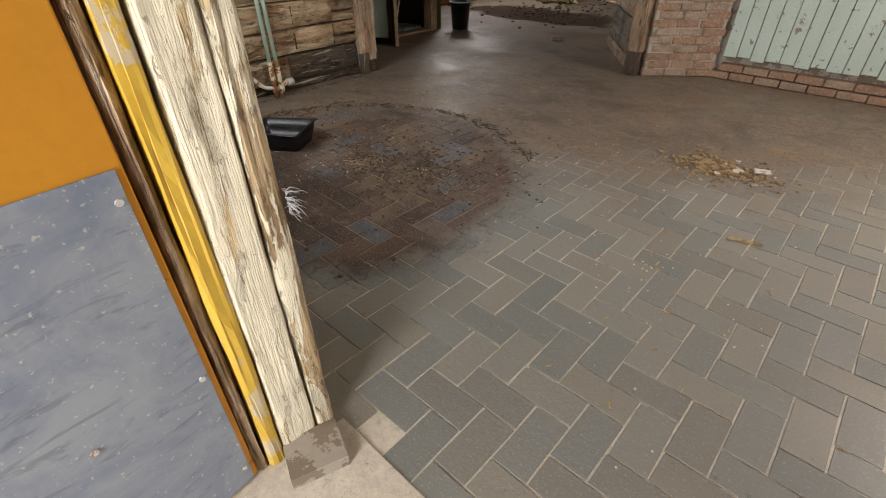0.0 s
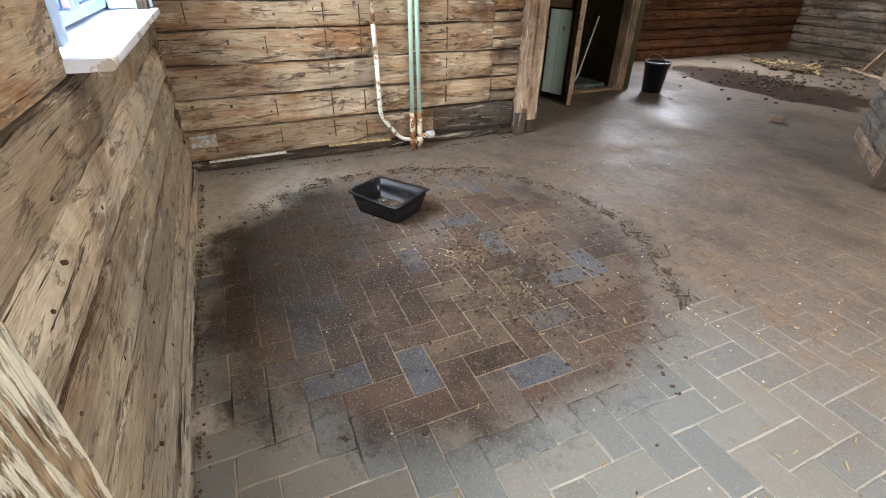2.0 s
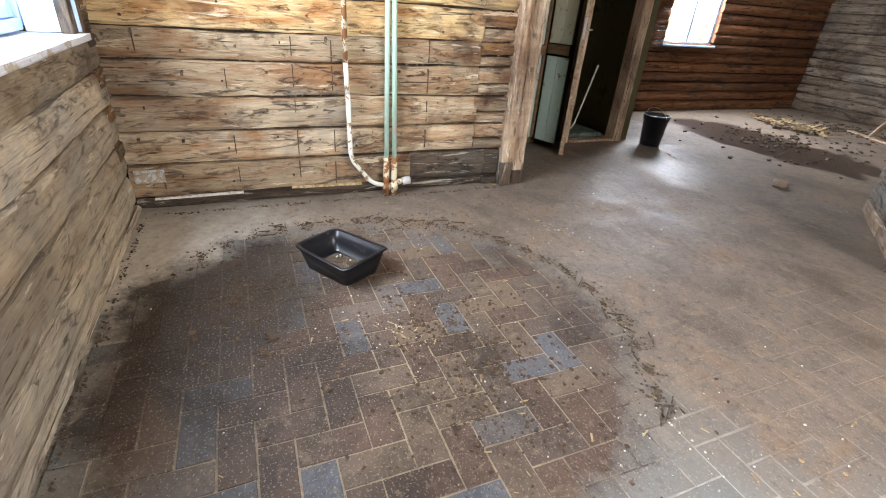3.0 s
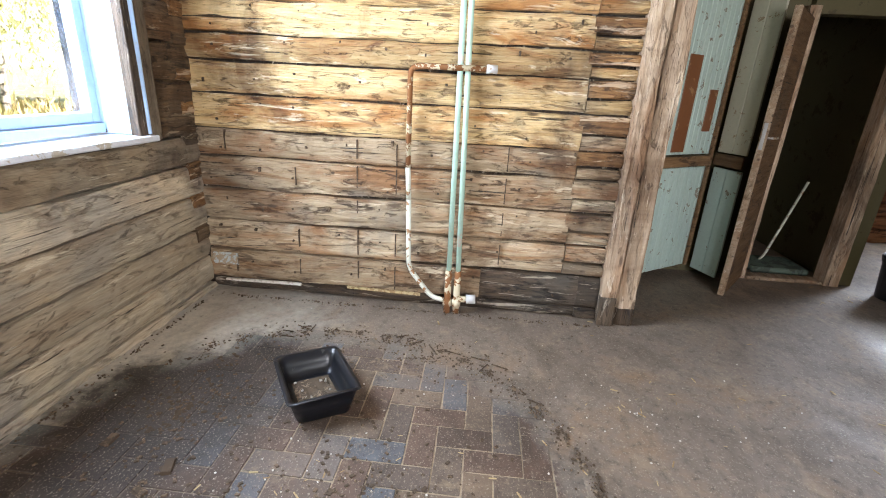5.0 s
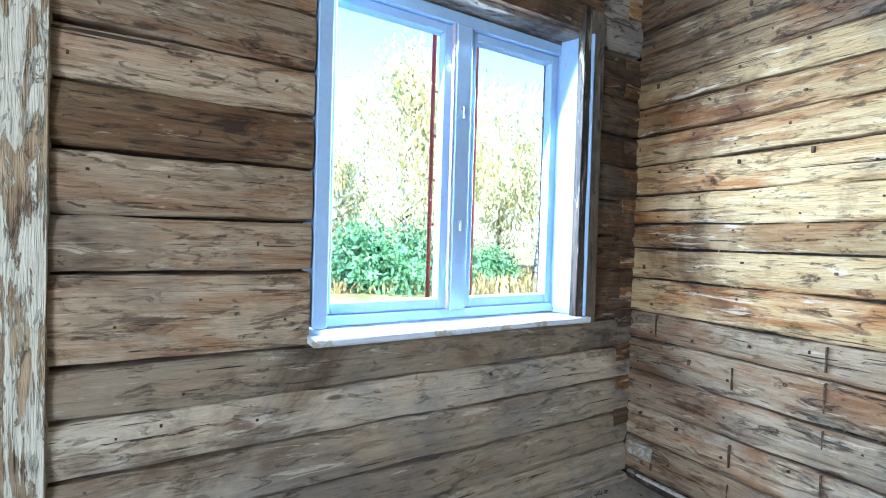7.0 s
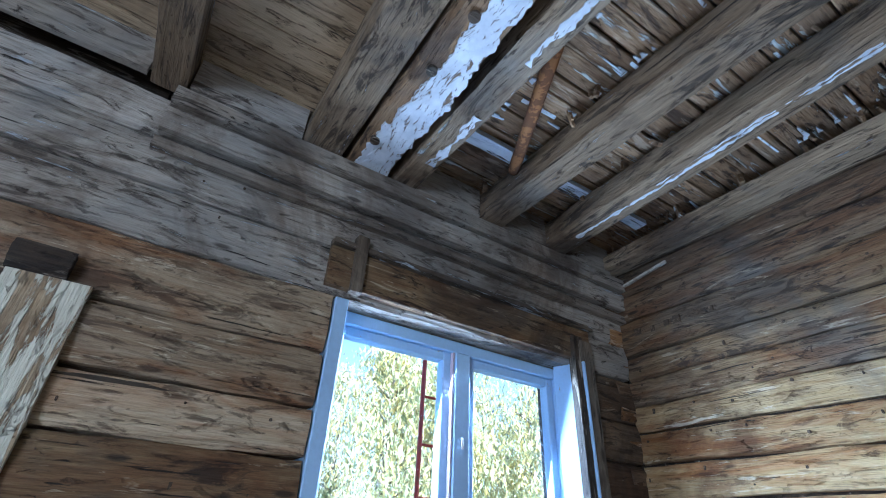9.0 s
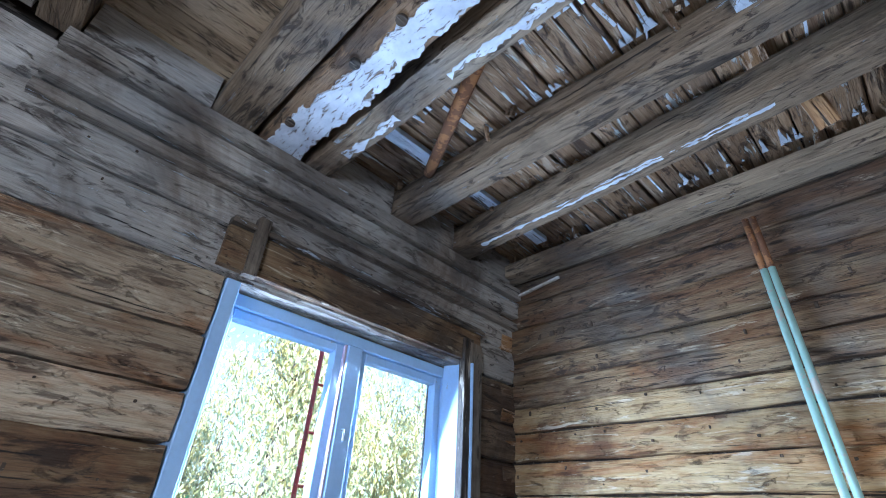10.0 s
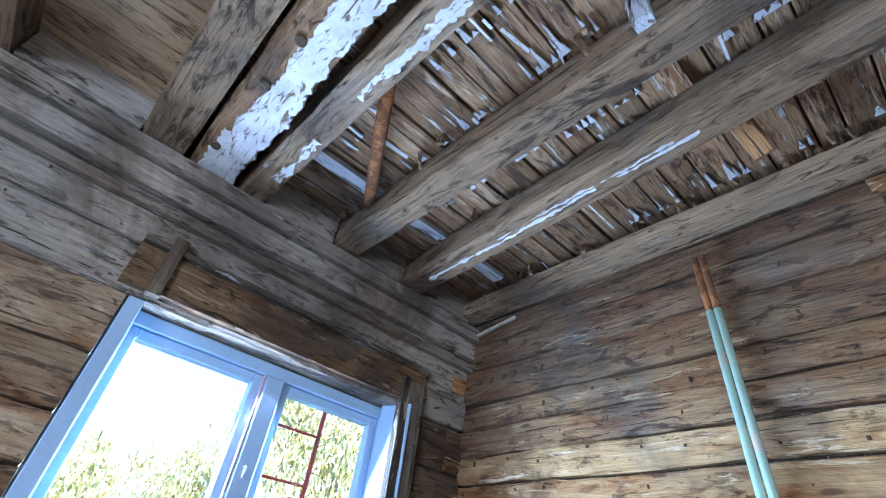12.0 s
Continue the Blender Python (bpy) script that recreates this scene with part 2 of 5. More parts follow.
def scuffed_plate():
    """Blue-grey sheet metal, scuffed sideways by feet, darker and dustier low down in patches."""
    m = Mat("scuffed_plate")
    v = m.local((3.0, 3.0, 15.0), False)
    a, b, c = m.noise(v, 1.6, 6, 0.7, 1.2), m.noise(m.local((1, 1, 1), False), 5.0, 6, 0.65, 0.8), m.noise(m.local((1, 1, 1), False), 70.0, 3, 0.6)
    col = m.mix(m.ramp(b, (0.35, 0.0), (0.62, 1.0)), (0.17, 0.21, 0.28), (0.27, 0.31, 0.35))
    col = m.mix(m.ramp(a, (0.55, 0.0), (0.64, 0.45)), col, (0.085, 0.10, 0.13))
    col = m.mix(m.ramp(a, (0.26, 0.35), (0.36, 0.0)), col, (0.42, 0.47, 0.52))
    col = m.mix(m.ramp(c, (0.62, 0.0), (0.68, 0.6)), col, (0.55, 0.53, 0.46))
    m.set(Base_Color=col, Roughness=m.ramp(b, (0.3, 0.36), (0.7, 0.6)))
    return m.bump(m.math("MULTIPLY_ADD", c, 0.3, a), 0.25, 0.004).m


SCUFFED_PLATE = scuffed_plate()
YELLOW_EDGE = paint("yellow_edge_paint", (0.62, 0.40, 0.06), (0.5, 0.42, 0.28), 0.3, 0.5, 9)
METAL = paint("worn_steel", (0.55, 0.55, 0.54), (0.3, 0.22, 0.15), 0.15, 0.35)
OLD_BLUE = paint("worn_blue_white_paint", (0.46, 0.50, 0.48), (0.36, 0.28, 0.19), 0.45, 0.8, 28)
RED_EDGE = paint("faded_red_edge_paint", (0.60, 0.46, 0.50), (0.6, 0.62, 0.66), 0.3)
RED_PAINT = paint("red_ladder_paint", (0.48, 0.05, 0.035), (0.3, 0.1, 0.06), 0.15)
BLACK_PLASTIC = paint("black_plastic", (0.008, 0.009, 0.012), (0.05, 0.047, 0.043), 0.05, 0.34, 9, 0.08)
DIRT = paint("dry_dirt", (0.30, 0.22, 0.14), (0.10, 0.07, 0.045), 0.6, 0.95, 22, 0.9)
SAND = paint("orange_sand", (0.42, 0.29, 0.16), (0.22, 0.14, 0.07), 0.4, 0.95, 22, 0.9)
PALE_CHIP = paint("pale_chip", (0.66, 0.62, 0.55), (0.4, 0.34, 0.27), 0.3, 0.9, 30)
TWIG = paint("dark_twig", (0.075, 0.05, 0.03), (0.16, 0.11, 0.07), 0.3, 0.9, 30)
PLASTER_WHITE = paint("flaking_whitewash", (0.78, 0.81, 0.85), (0.30, 0.24, 0.18), 0.14, 0.9, 34, 0.5, 0.0)


def flaky_plaster():
    """Old whitewash on a joist: streaked and cracked along it, with bare flecks."""
    m = Mat("flaking_joist_plaster")
    p = m.n("ShaderNodeMapping", {"Vector": m.place(), "Scale": (1.0, 0.28, 1.0)}).outputs[0]
    a, b, c = m.noise(p, 60.0, 6, 0.75, 0.6), m.noise(p, 22.0, 5, 0.7, 0.8), m.noise(m.place(), 9.0, 4, 0.6)
    col = m.mix(m.ramp(c, (0.35, 0.0), (0.7, 0.8)), (0.72, 0.75, 0.79), (0.42, 0.45, 0.50))
    bare = m.math("MAXIMUM", m.ramp(a, (0.59, 0.0), (0.62, 1.0)), m.ramp(b, (0.61, 0.0), (0.64, 1.0)))
    col = m.mix(bare, col, m.mix(c, (0.05, 0.04, 0.035), (0.34, 0.24, 0.15)))
    m.set(Base_Color=col, Roughness=0.9)
    return m.bump(m.math("SUBTRACT", m.math("MULTIPLY", a, 0.4), bare), 0.8, 0.006).m


JOIST_PLASTER = flaky_plaster()
STRAW = paint("straw", (0.5, 0.38, 0.2), (0.3, 0.2, 0.1), 0.4, 0.9, 20)
# olive darkened to keep the closet's shade, since the side lamp reaches in
OLIVE = paint("shaded_olive_paint", (0.10, 0.085, 0.035), (0.07, 0.055, 0.025), 0.15)
PLASTER = paint("grimy_plaster", (0.36, 0.32, 0.27), (0.2, 0.16, 0.12), 0.4, 0.9)
MOSS = paint("mossy_rag", (0.13, 0.18, 0.14), (0.07, 0.09, 0.07), 0.4, 0.9)
WEB = paint("cobweb", (0.42, 0.44, 0.46), (0.25, 0.26, 0.28), 0.3, 0.9)


def brick_material(name, cols, flat):
    m = Mat(name)
    p = m.place()
    r = m.n("ShaderNodeObjectInfo" if not flat else "ShaderNodeNewGeometry").outputs["Random" if not flat else "Random Per Island"]
    col = m.ramp(r, *[(i / (len(cols) - 1), c) for i, c in enumerate(cols)])
    a, b = m.noise(p, 9.0, 6, 0.7), m.noise(p, 60.0, 4, 0.7)
    col = m.mix(m.ramp(a, (0.4, 0.0), (0.66, 0.6)), col, tuple(0.5 * c for c in cols[0]))
    col = m.mix(m.ramp(b, (0.5, 0.0), (0.72, 0.5)), col, (0.5, 0.46, 0.38))
    m.set(Base_Color=col, Roughness=0.85)
    return m.bump(m.math("MULTIPLY_ADD", b, 0.5, a), 0.5, 0.006).m


PIER_BRICK = brick_material("pier_brick", [(0.24, 0.13, 0.08), (0.32, 0.19, 0.12), (0.34, 0.25, 0.18), (0.26, 0.18, 0.13)], False)


def floor_material(name, bricks):
    """Grey paving bricks, brown and sooty where the round stove stood, the soot deepened with the south wall's shadow,
    with trodden dust over them further in.
    """
    m = Mat(name)
    p = m.place()
    xyz = m.n("ShaderNodeSeparateXYZ", {0: p})
    x, y = xyz.outputs[0], xyz.outputs[1]
    a, b, c = m.noise(p, 2.2, 7, 0.68, 0.5), m.noise(p, 24.0, 6, 0.72), m.noise(p, 110.0, 3, 0.6)
    dx, dy = m.math("ADD", x, 1.9), m.math("SUBTRACT", y, 1.5)
    rad = m.math("SQRT", m.math("ADD", m.math("MULTIPLY", dx, dx), m.math("MULTIPLY", dy, dy)))
    rad = m.math("ADD", rad, m.math("MULTIPLY_ADD", a, 0.5, -0.25))
    rad = m.math("ADD", rad, m.math("MULTIPLY_ADD", b, 0.16, -0.08))
    stove = m.ramp(m.math("MULTIPLY", rad, 0.5), (0.52, 1.0), (0.605, 0.0))
    # dust lies thick away from the worn strip by the entrance
    d1 = m.math("ADD", m.math("MULTIPLY", y, 0.55), m.math("MULTIPLY", x, -0.35))
    d1 = m.math("ADD", d1, m.math("MULTIPLY_ADD", a, 1.3, -0.65))
    dust = m.ramp(m.math("MULTIPLY", d1, 0.25), (0.32, 0.0), (0.48, 1.0))
    dustcol = m.ramp(a, (0.35, (0.12, 0.086, 0.062)), (0.52, (0.19, 0.146, 0.112)), (0.68, (0.235, 0.15, 0.088)))
    dustcol = m.mix(m.ramp(b, (0.36, 0.65), (0.50, 0.0)), dustcol, (0.085, 0.062, 0.045))
    dustcol = m.mix(m.ramp(m.noise(p, 5.5, 6, 0.7, 0.3), (0.54, 0.0), (0.66, 0.6)), dustcol, (0.30, 0.225, 0.15))
    if bricks == 0:
        clean = m.ramp(b, (0.3, (0.44, 0.41, 0.35)), (0.7, (0.66, 0.60, 0.50)))
        brown = m.ramp(b, (0.30, (0.26, 0.19, 0.125)), (0.6, (0.46, 0.36, 0.24)))
    else:
        r = m.n("ShaderNodeObjectInfo" if bricks == 1 else "ShaderNodeNewGeometry").outputs["Random" if bricks == 1 else "Random Per Island"]
        clean = m.ramp(r, (0.0, (0.18, 0.195, 0.185)), (0.3, (0.215, 0.225, 0.21)), (0.6, (0.26, 0.252, 0.22)), (0.85, (0.235, 0.222, 0.19)), (1.0, (0.195, 0.20, 0.185)))
        brown = m.ramp(r, (0.0, (0.070, 0.045, 0.034)), (0.3, (0.12, 0.070, 0.048)), (0.55, (0.10, 0.074, 0.058)), (0.78, (0.17, 0.118, 0.078)), (0.93, (0.105, 0.115, 0.13)), (1.0, (0.11, 0.125, 0.15)))
    brown = m.mix(m.ramp(a, (0.38, 0.7 if bricks else 0.35), (0.52, 0.0)), brown, (0.026, 0.018, 0.014))
    brown = m.mix(m.ramp(b, (0.56, 0.0), (0.63, 0.45)), brown, (0.28, 0.205, 0.14))
    e = m.noise(p, 48.0, 5, 0.8, 0.4)
    brown = m.mix(m.ramp(e, (0.36, 0.75), (0.41, 0.0)), brown, (0.028, 0.019, 0.014))
    brown = m.mix(m.ramp(e, (0.62, 0.0), (0.66, 0.4)), brown, (0.32, 0.25, 0.18))
    # loose sand trodden over the middle of the stove base
    sand = m.ramp(m.noise(p, 3.1, 6, 0.72, 0.7), (0.58, 0.0), (0.66, 0.5))
    brown = m.mix(m.math("MULTIPLY", sand, m.ramp(b, (0.40, 0.0), (0.52, 1.0))), brown, (0.33, 0.245, 0.16))
    brown = m.mix(m.ramp(a, (0.5, 0.0), (0.66, 0.35)), brown, (0.13, 0.078, 0.055))
    # soot near the south wall, with that wall's shadow painted into it
    sx, sy = m.math("ADD", x, 2.3), m.math("SUBTRACT", y, 0.85)
    soot = m.math("SQRT", m.math("ADD", m.math("MULTIPLY", m.math("MULTIPLY", sx, sx), 0.55), m.math("MULTIPLY", m.math("MULTIPLY", sy, sy), 1.6)))
    soot = m.ramp(m.math("ADD", soot, m.math("MULTIPLY_ADD", a, 0.9, -0.45)), (0.34, 0.88), (0.95, 0.0))
    brown = m.mix(soot, brown, (0.022, 0.015, 0.012))
    col = m.mix(stove, clean, brown)
    # black mortar round the rim of the base
    rim = m.math("ABSOLUTE", m.math("SUBTRACT", rad, 1.12))
    rim = m.math("MULTIPLY", m.ramp(rim, (0.05, 1.0), (0.20, 0.0)), m.ramp(m.noise(p, 2.7, 3, 0.5), (0.42, 0.1), (0.54, 1.0)))
    col = m.mix(m.math("MULTIPLY", rim, 0.92 if bricks == 0 else m.ramp(b, (0.50, 0.0), (0.60, 0.7))), col, (0.030, 0.024, 0.022))
    dust2 = m.math("MULTIPLY", dust, m.math("SUBTRACT", 1.0, m.math("MULTIPLY", stove, 0.9)))
    col = m.mix(m.math("MULTIPLY", dust2, 0.96), col, dustcol)
    # fine grit, scuffs and a few wet-looking blots
    col = m.mix(m.ramp(c, (0.58, 0.0), (0.66, 0.5)), col, (0.42, 0.36, 0.27))
    col = m.mix(m.ramp(b, (0.28, 0.55), (0.38, 0.0)), col, (0.05, 0.042, 0.034))
    blot = m.noise(p, 1.1, 3, 0.5, 0.3)
    rough = m.ramp(blot, (0.36, 0.44), (0.58, 0.72))
    fx, fy = m.math("ADD", x, 4.2), m.math("SUBTRACT", y, 7.25)
    pud = m.math("SQRT", m.math("ADD", m.math("MULTIPLY", m.math("MULTIPLY", fx, fx), 0.30), m.math("MULTIPLY", m.math("MULTIPLY", fy, fy), 1.5)))
    pud = m.ramp(m.math("ADD", pud, m.math("MULTIPLY_ADD", a, 0.9, -0.45)), (0.72, 1.0), (0.82, 0.0))
    col = m.mix(m.math("MULTIPLY", pud, 0.88), col, (0.035, 0.02, 0.014))
    rough = m.mix(pud, rough, (0.3, 0.3, 0.3))
    m.set(Base_Color=col, Roughness=rough)
    return m.bump(m.math("MULTIPLY_ADD", c, 0.4, b), 0.45, 0.006).m


FLOOR_DUST = floor_material("dusty_floor", 0)
FLOOR_BRICK = floor_material("paving_brick", 1)
FLOOR_BRICK_REST = floor_material("paving_brick_rest", 2)


def glass_material():
    m = Mat("window_glass")
    t = m.t
    mixn = m.n("ShaderNodeMixShader", {0: 0.05, 1: m.n("ShaderNodeBsdfTransparent").outputs[0], 2: m.n("ShaderNodeBsdfGlossy", {"Roughness": 0.02}).outputs[0]})
    t.links.new(mixn.outputs[0], t.nodes["Material Output"].inputs[0])
    return m.m


GLASS = glass_material()


def leaf_material(name, cols):
    m = Mat(name)
    r = m.n("ShaderNodeNewGeometry").outputs["Random Per Island"]
    m.set(Base_Color=m.ramp(r, *[(i / (len(cols) - 1), c) for i, c in enumerate(cols)]), Roughness=0.6)
    return m.m


BIRCH_LEAF = leaf_material("birch_leaf", [(0.34, 0.42, 0.25), (0.46, 0.50, 0.28), (0.80, 0.66, 0.24), (0.34, 0.44, 0.28), (0.66, 0.60, 0.30)])
BUSH_LEAF = leaf_material("bush_leaf", [(0.07, 0.22, 0.10), (0.10, 0.27, 0.13), (0.15, 0.30, 0.12)])
BARK = paint("birch_bark", (0.42, 0.40, 0.36), (0.08, 0.07, 0.06), 0.4, 0.8)
GRASS = paint("autumn_meadow", (0.30, 0.25, 0.12), (0.16, 0.18, 0.06), 0.5, 0.95, 0.8)
HAY = leaf_material("dry_grass", [(0.32, 0.25, 0.11), (0.22, 0.2, 0.08), (0.4, 0.32, 0.16)])

# ---------------------------------------------------------------- building helpers


def link_mesh(name, bm, material, parent=None, label=""):
    me = bpy.data.meshes.new(name)
    bm.to_mesh(me)
    bm.free()
    me.materials.append(material)
    ob = new(name, me)
    if parent is not None:
        ob.parent = parent
    if label:
        ob["label"] = label
    return ob


def part(name, bm, material, parent, label=""):
    return link_mesh(name, bm, material, parent, label)


def thing(name, label, category, m=None, group="", kind=""):
    ob = new(name)
    ob.empty_display_size = 0.1
    if m is not None:
        ob.matrix_world = m
    return tagged(ob, label, category, group, kind)


def add_box(bm, x0, x1, y0, y1, z0, z1, bevel=0.0, m=None):
    r = bmesh.ops.create_cube(bm, size=1.0)
    bmesh.ops.transform(bm, matrix=Matrix.Translation(((x0 + x1) / 2, (y0 + y1) / 2, (z0 + z1) / 2)) @ Matrix.Diagonal((x1 - x0, y1 - y0, z1 - z0, 1)), verts=r["verts"])
    vs = r["verts"]
    if bevel:
        es = list({e for v in vs for e in v.link_edges})
        out = bmesh.ops.bevel(bm, geom=es, offset=bevel, segments=1, affect="EDGES")
        vs = out["verts"]
    if m is not None:
        bmesh.ops.transform(bm, matrix=m, verts=list({v for v in vs if v.is_valid}))
    return bm


def box(x0, x1, y0, y1, z0, z1, bevel=0.0, m=None):
    return add_box(bmesh.new(), x0, x1, y0, y1, z0, z1, bevel, m)


def timber(length, depth, height, seed, wobble=0.008, round_=0.02, step=0.09, bulge=0.0):
    """A hewn timber along +x, its worn front at y = 0, standing on z = 0, going back to y = depth."""
    bm = bmesh.new()
    r = round_
    prof = [(depth, 0), (r, 0), (r * 0.3, r * 0.35), (0, r), (-bulge, height * 0.35), (-bulge, height * 0.65), (0, height - r), (r * 0.3, height - r * 0.35), (r, height), (depth, height)]
    n = max(2, int(length / step))
    rings = []
    for i in range(n + 1):
        x = length * i / n
        ring = []
        for j, (y, z) in enumerate(prof):
            q = noise.noise_vector(Vector((x * 2.3 + seed * 7.1, j * 1.7, seed * 3.3)))
            q2 = noise.noise_vector(Vector((x * 9.0 + seed * 5.1, j * 2.9, seed)))
            back = 0.0 if j in (0, len(prof) - 1) else 1.0
            ring.append(bm.verts.new((x, y + back * wobble * (q.y + 0.5 * q2.y), z + back * wobble * (q.z + 0.45 * q2.z))))
        rings.append(ring)
    for a, b in zip(rings, rings[1:]):
        for j in range(len(prof) - 1):
            bm.faces.new((a[j], b[j], b[j + 1], a[j + 1]))
        bm.faces.new((a[-1], b[-1], b[0], a[0]))
    bm.faces.new(rings[0][::-1])
    bm.faces.new(rings[-1])
    bmesh.ops.recalc_face_normals(bm, faces=bm.faces)
    return bm


def tube(points, radius, sides=10):
    """A round tube along a line of points."""
    bm = bmesh.new()
    pts = [Vector(p) for p in points]
    rings = []
    for i, p in enumerate(pts):
        d = (pts[min(i + 1, len(pts) - 1)] - pts[max(i - 1, 0)]).normalized()
        u = d.orthogonal().normalized() if i == 0 else (u - d * u.dot(d)).normalized()
        w = d.cross(u)
        rad = radius(i / max(1, len(pts) - 1)) if callable(radius) else radius
        rings.append([bm.verts.new(p + rad * (math.cos(k * math.tau / sides) * u + math.sin(k * math.tau / sides) * w)) for k in range(sides)])
    for a, b in zip(rings, rings[1:]):
        for k in range(sides):
            f = bm.faces.new((a[k], a[(k + 1) % sides], b[(k + 1) % sides], b[k]))
            f.smooth = True
    bm.faces.new(rings[0][::-1])
    bm.faces.new(rings[-1])
    bmesh.ops.recalc_face_normals(bm, faces=bm.faces)
    return bm


def bend(points, r=0.05, n=5):
    """Rounds the corners of a line of points."""
    pts = [Vector(p) for p in points]
    out = [pts[0]]
    for a, b, c in zip(pts, pts[1:], pts[2:]):
        p0, p1 = b + (a - b).normalized() * r, b + (c - b).normalized() * r
        for k in range(n + 1):
            t = k / n
            out.append((1 - t) ** 2 * p0 + 2 * t * (1 - t) * b + t * t * p1)
    out.append(pts[-1])
    return out


def log_row(wall, at, angle, start, end, z0, z1, material, seed, depth=0.16, gap=0.012, bulge=0.016, name="log"):
    """One log of a wall: at is the wall's origin on the plan, start and end lie along its local x, the face is local -y."""
    ob = part(name, timber(end - start, depth, z1 - z0 - gap, seed, 0.012, 0.015, 0.05, bulge * 0.6), material, wall)
    ob.matrix_local = pose(at[0], at[1], 0, 0, 0, angle) @ pose(start, 0, z0)
    return ob


def structure(name, label, category):
    return thing(name, label, category, kind="structure")


# ---------------------------------------------------------------- floor and pipe wall
bm = bmesh.new()
add_box(bm, -3.75, 2.6, 0.0, 3.15, -0.5, -0.0035)
add_box(bm, -6.4, 2.6, 3.15, 11.0, -0.5, -0.0035)
add_box(bm, -1.3, 2.1, -2.7, 0.0, -0.5, -0.0035)
floor = tagged(link_mesh("floor", bm, FLOOR_DUST), "dusty stained masonry floor running through the rooms", "floor", kind="structure")

PIPE_X, WIN_Y = -3.55, 0.33
PIPE_ROWS = [0.0, 0.09, 0.31, 0.52, 0.73, 0.94, 1.11, 1.32, 1.51, 1.66, 1.84, 2.03, 2.21, 2.39, 2.55, 2.71, 2.87, 3.11, 3.30, 3.48, 3.74]
pipe_wall = structure("wall_west", "bare hewn log wall with dark open seams and nail holes", "wall")
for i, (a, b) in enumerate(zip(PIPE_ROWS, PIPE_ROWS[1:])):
    # grey low down, ochre midway, brown and then dark toward the ceiling
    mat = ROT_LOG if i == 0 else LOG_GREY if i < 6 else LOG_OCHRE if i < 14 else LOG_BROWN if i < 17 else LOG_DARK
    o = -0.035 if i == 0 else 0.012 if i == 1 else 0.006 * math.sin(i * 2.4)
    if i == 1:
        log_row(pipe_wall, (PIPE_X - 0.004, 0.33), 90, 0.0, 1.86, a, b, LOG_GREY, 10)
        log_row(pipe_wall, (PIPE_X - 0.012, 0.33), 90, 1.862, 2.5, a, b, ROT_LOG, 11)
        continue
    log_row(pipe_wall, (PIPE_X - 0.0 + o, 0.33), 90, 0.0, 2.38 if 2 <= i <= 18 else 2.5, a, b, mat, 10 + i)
# notched ends of the crossing logs beside the post
for i, (a, b) in enumerate(zip(PIPE_ROWS[2:19], PIPE_ROWS[3:20])):
    s = 0.03 * math.sin(i * 1.9)
    log_row(pipe_wall, (PIPE_X + 0.004, 0.33), 90, 2.385, 2.65, a, a + (b - a) * 0.42, LOG_BROWN if i > 9 else LOG_OCHRE if i > 4 else LOG_GREY, 60 + i, name="log_tongue")
    log_row(pipe_wall, (PIPE_X + 0.016, 0.33), 90, 2.387 - abs(s), 2.65, a + (b - a) * 0.44, b, END_GRAIN if i > 2 else LOG_GREY, 90 + i, gap=0.016, bulge=0.002, name="log_end")
for n_, (a, b) in enumerate(((0.0, 0.09), (0.09, 0.31))):
    log_row(pipe_wall, (PIPE_X - 0.01, 0.33), 90, 2.5, 2.82, a, b, ROT_LOG, 130 + n_, name="log_end")
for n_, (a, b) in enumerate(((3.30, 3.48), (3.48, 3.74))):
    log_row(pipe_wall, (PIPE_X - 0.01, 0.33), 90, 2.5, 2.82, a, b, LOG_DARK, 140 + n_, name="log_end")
part("backing", box(PIPE_X - 0.17, PIPE_X - 0.05, 0.05, 3.2, 0, 3.95), ROT_LOG, pipe_wall)

# ---------------------------------------------------------------- window wall
WX0, WX1, WZ0, WZ1 = -3.04, -1.49, 1.06, 2.71
WIN_ROWS = [0.0, 0.06, 0.25, 0.46, 0.68, 0.88, 1.06, 1.38, 1.58, 1.80, 2.02, 2.21, 2.44, 2.71, 2.95, 3.19, 3.42]
win_wall = structure("wall_south", "hewn log wall, weathered grey and ochre, round a window", "wall")
for i, (a, b) in enumerate(zip(WIN_ROWS, WIN_ROWS[1:])):
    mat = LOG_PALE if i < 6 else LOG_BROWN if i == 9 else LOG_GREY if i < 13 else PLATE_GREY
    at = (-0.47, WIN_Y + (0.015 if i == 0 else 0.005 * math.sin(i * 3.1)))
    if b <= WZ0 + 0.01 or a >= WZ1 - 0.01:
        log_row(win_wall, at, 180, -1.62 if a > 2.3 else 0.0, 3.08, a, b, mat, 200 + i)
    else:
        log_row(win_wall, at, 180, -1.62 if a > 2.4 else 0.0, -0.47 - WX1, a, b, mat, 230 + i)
        # darker logs from the window to the corner
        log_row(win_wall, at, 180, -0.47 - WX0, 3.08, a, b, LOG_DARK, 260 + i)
bm = bmesh.new()
add_box(bm, -3.75, WX0, 0.0, 0.18, 0, 3.9)
add_box(bm, WX1, -0.55, 0.0, 0.18, 0, 3.9)
add_box(bm, WX0, WX1, 0.0, 0.18, 0, WZ0 - 0.02)
add_box(bm, WX0, WX1, 0.0, 0.18, WZ1 + 0.02, 3.9)
add_box(bm, 1.1, 2.6, 0.0, 0.3, 0, 3.9)
add_box(bm, -0.55, 1.1, 0.0, 0.2, 2.46, 3.9)
part("backing", bm, ROT_LOG, win_wall)
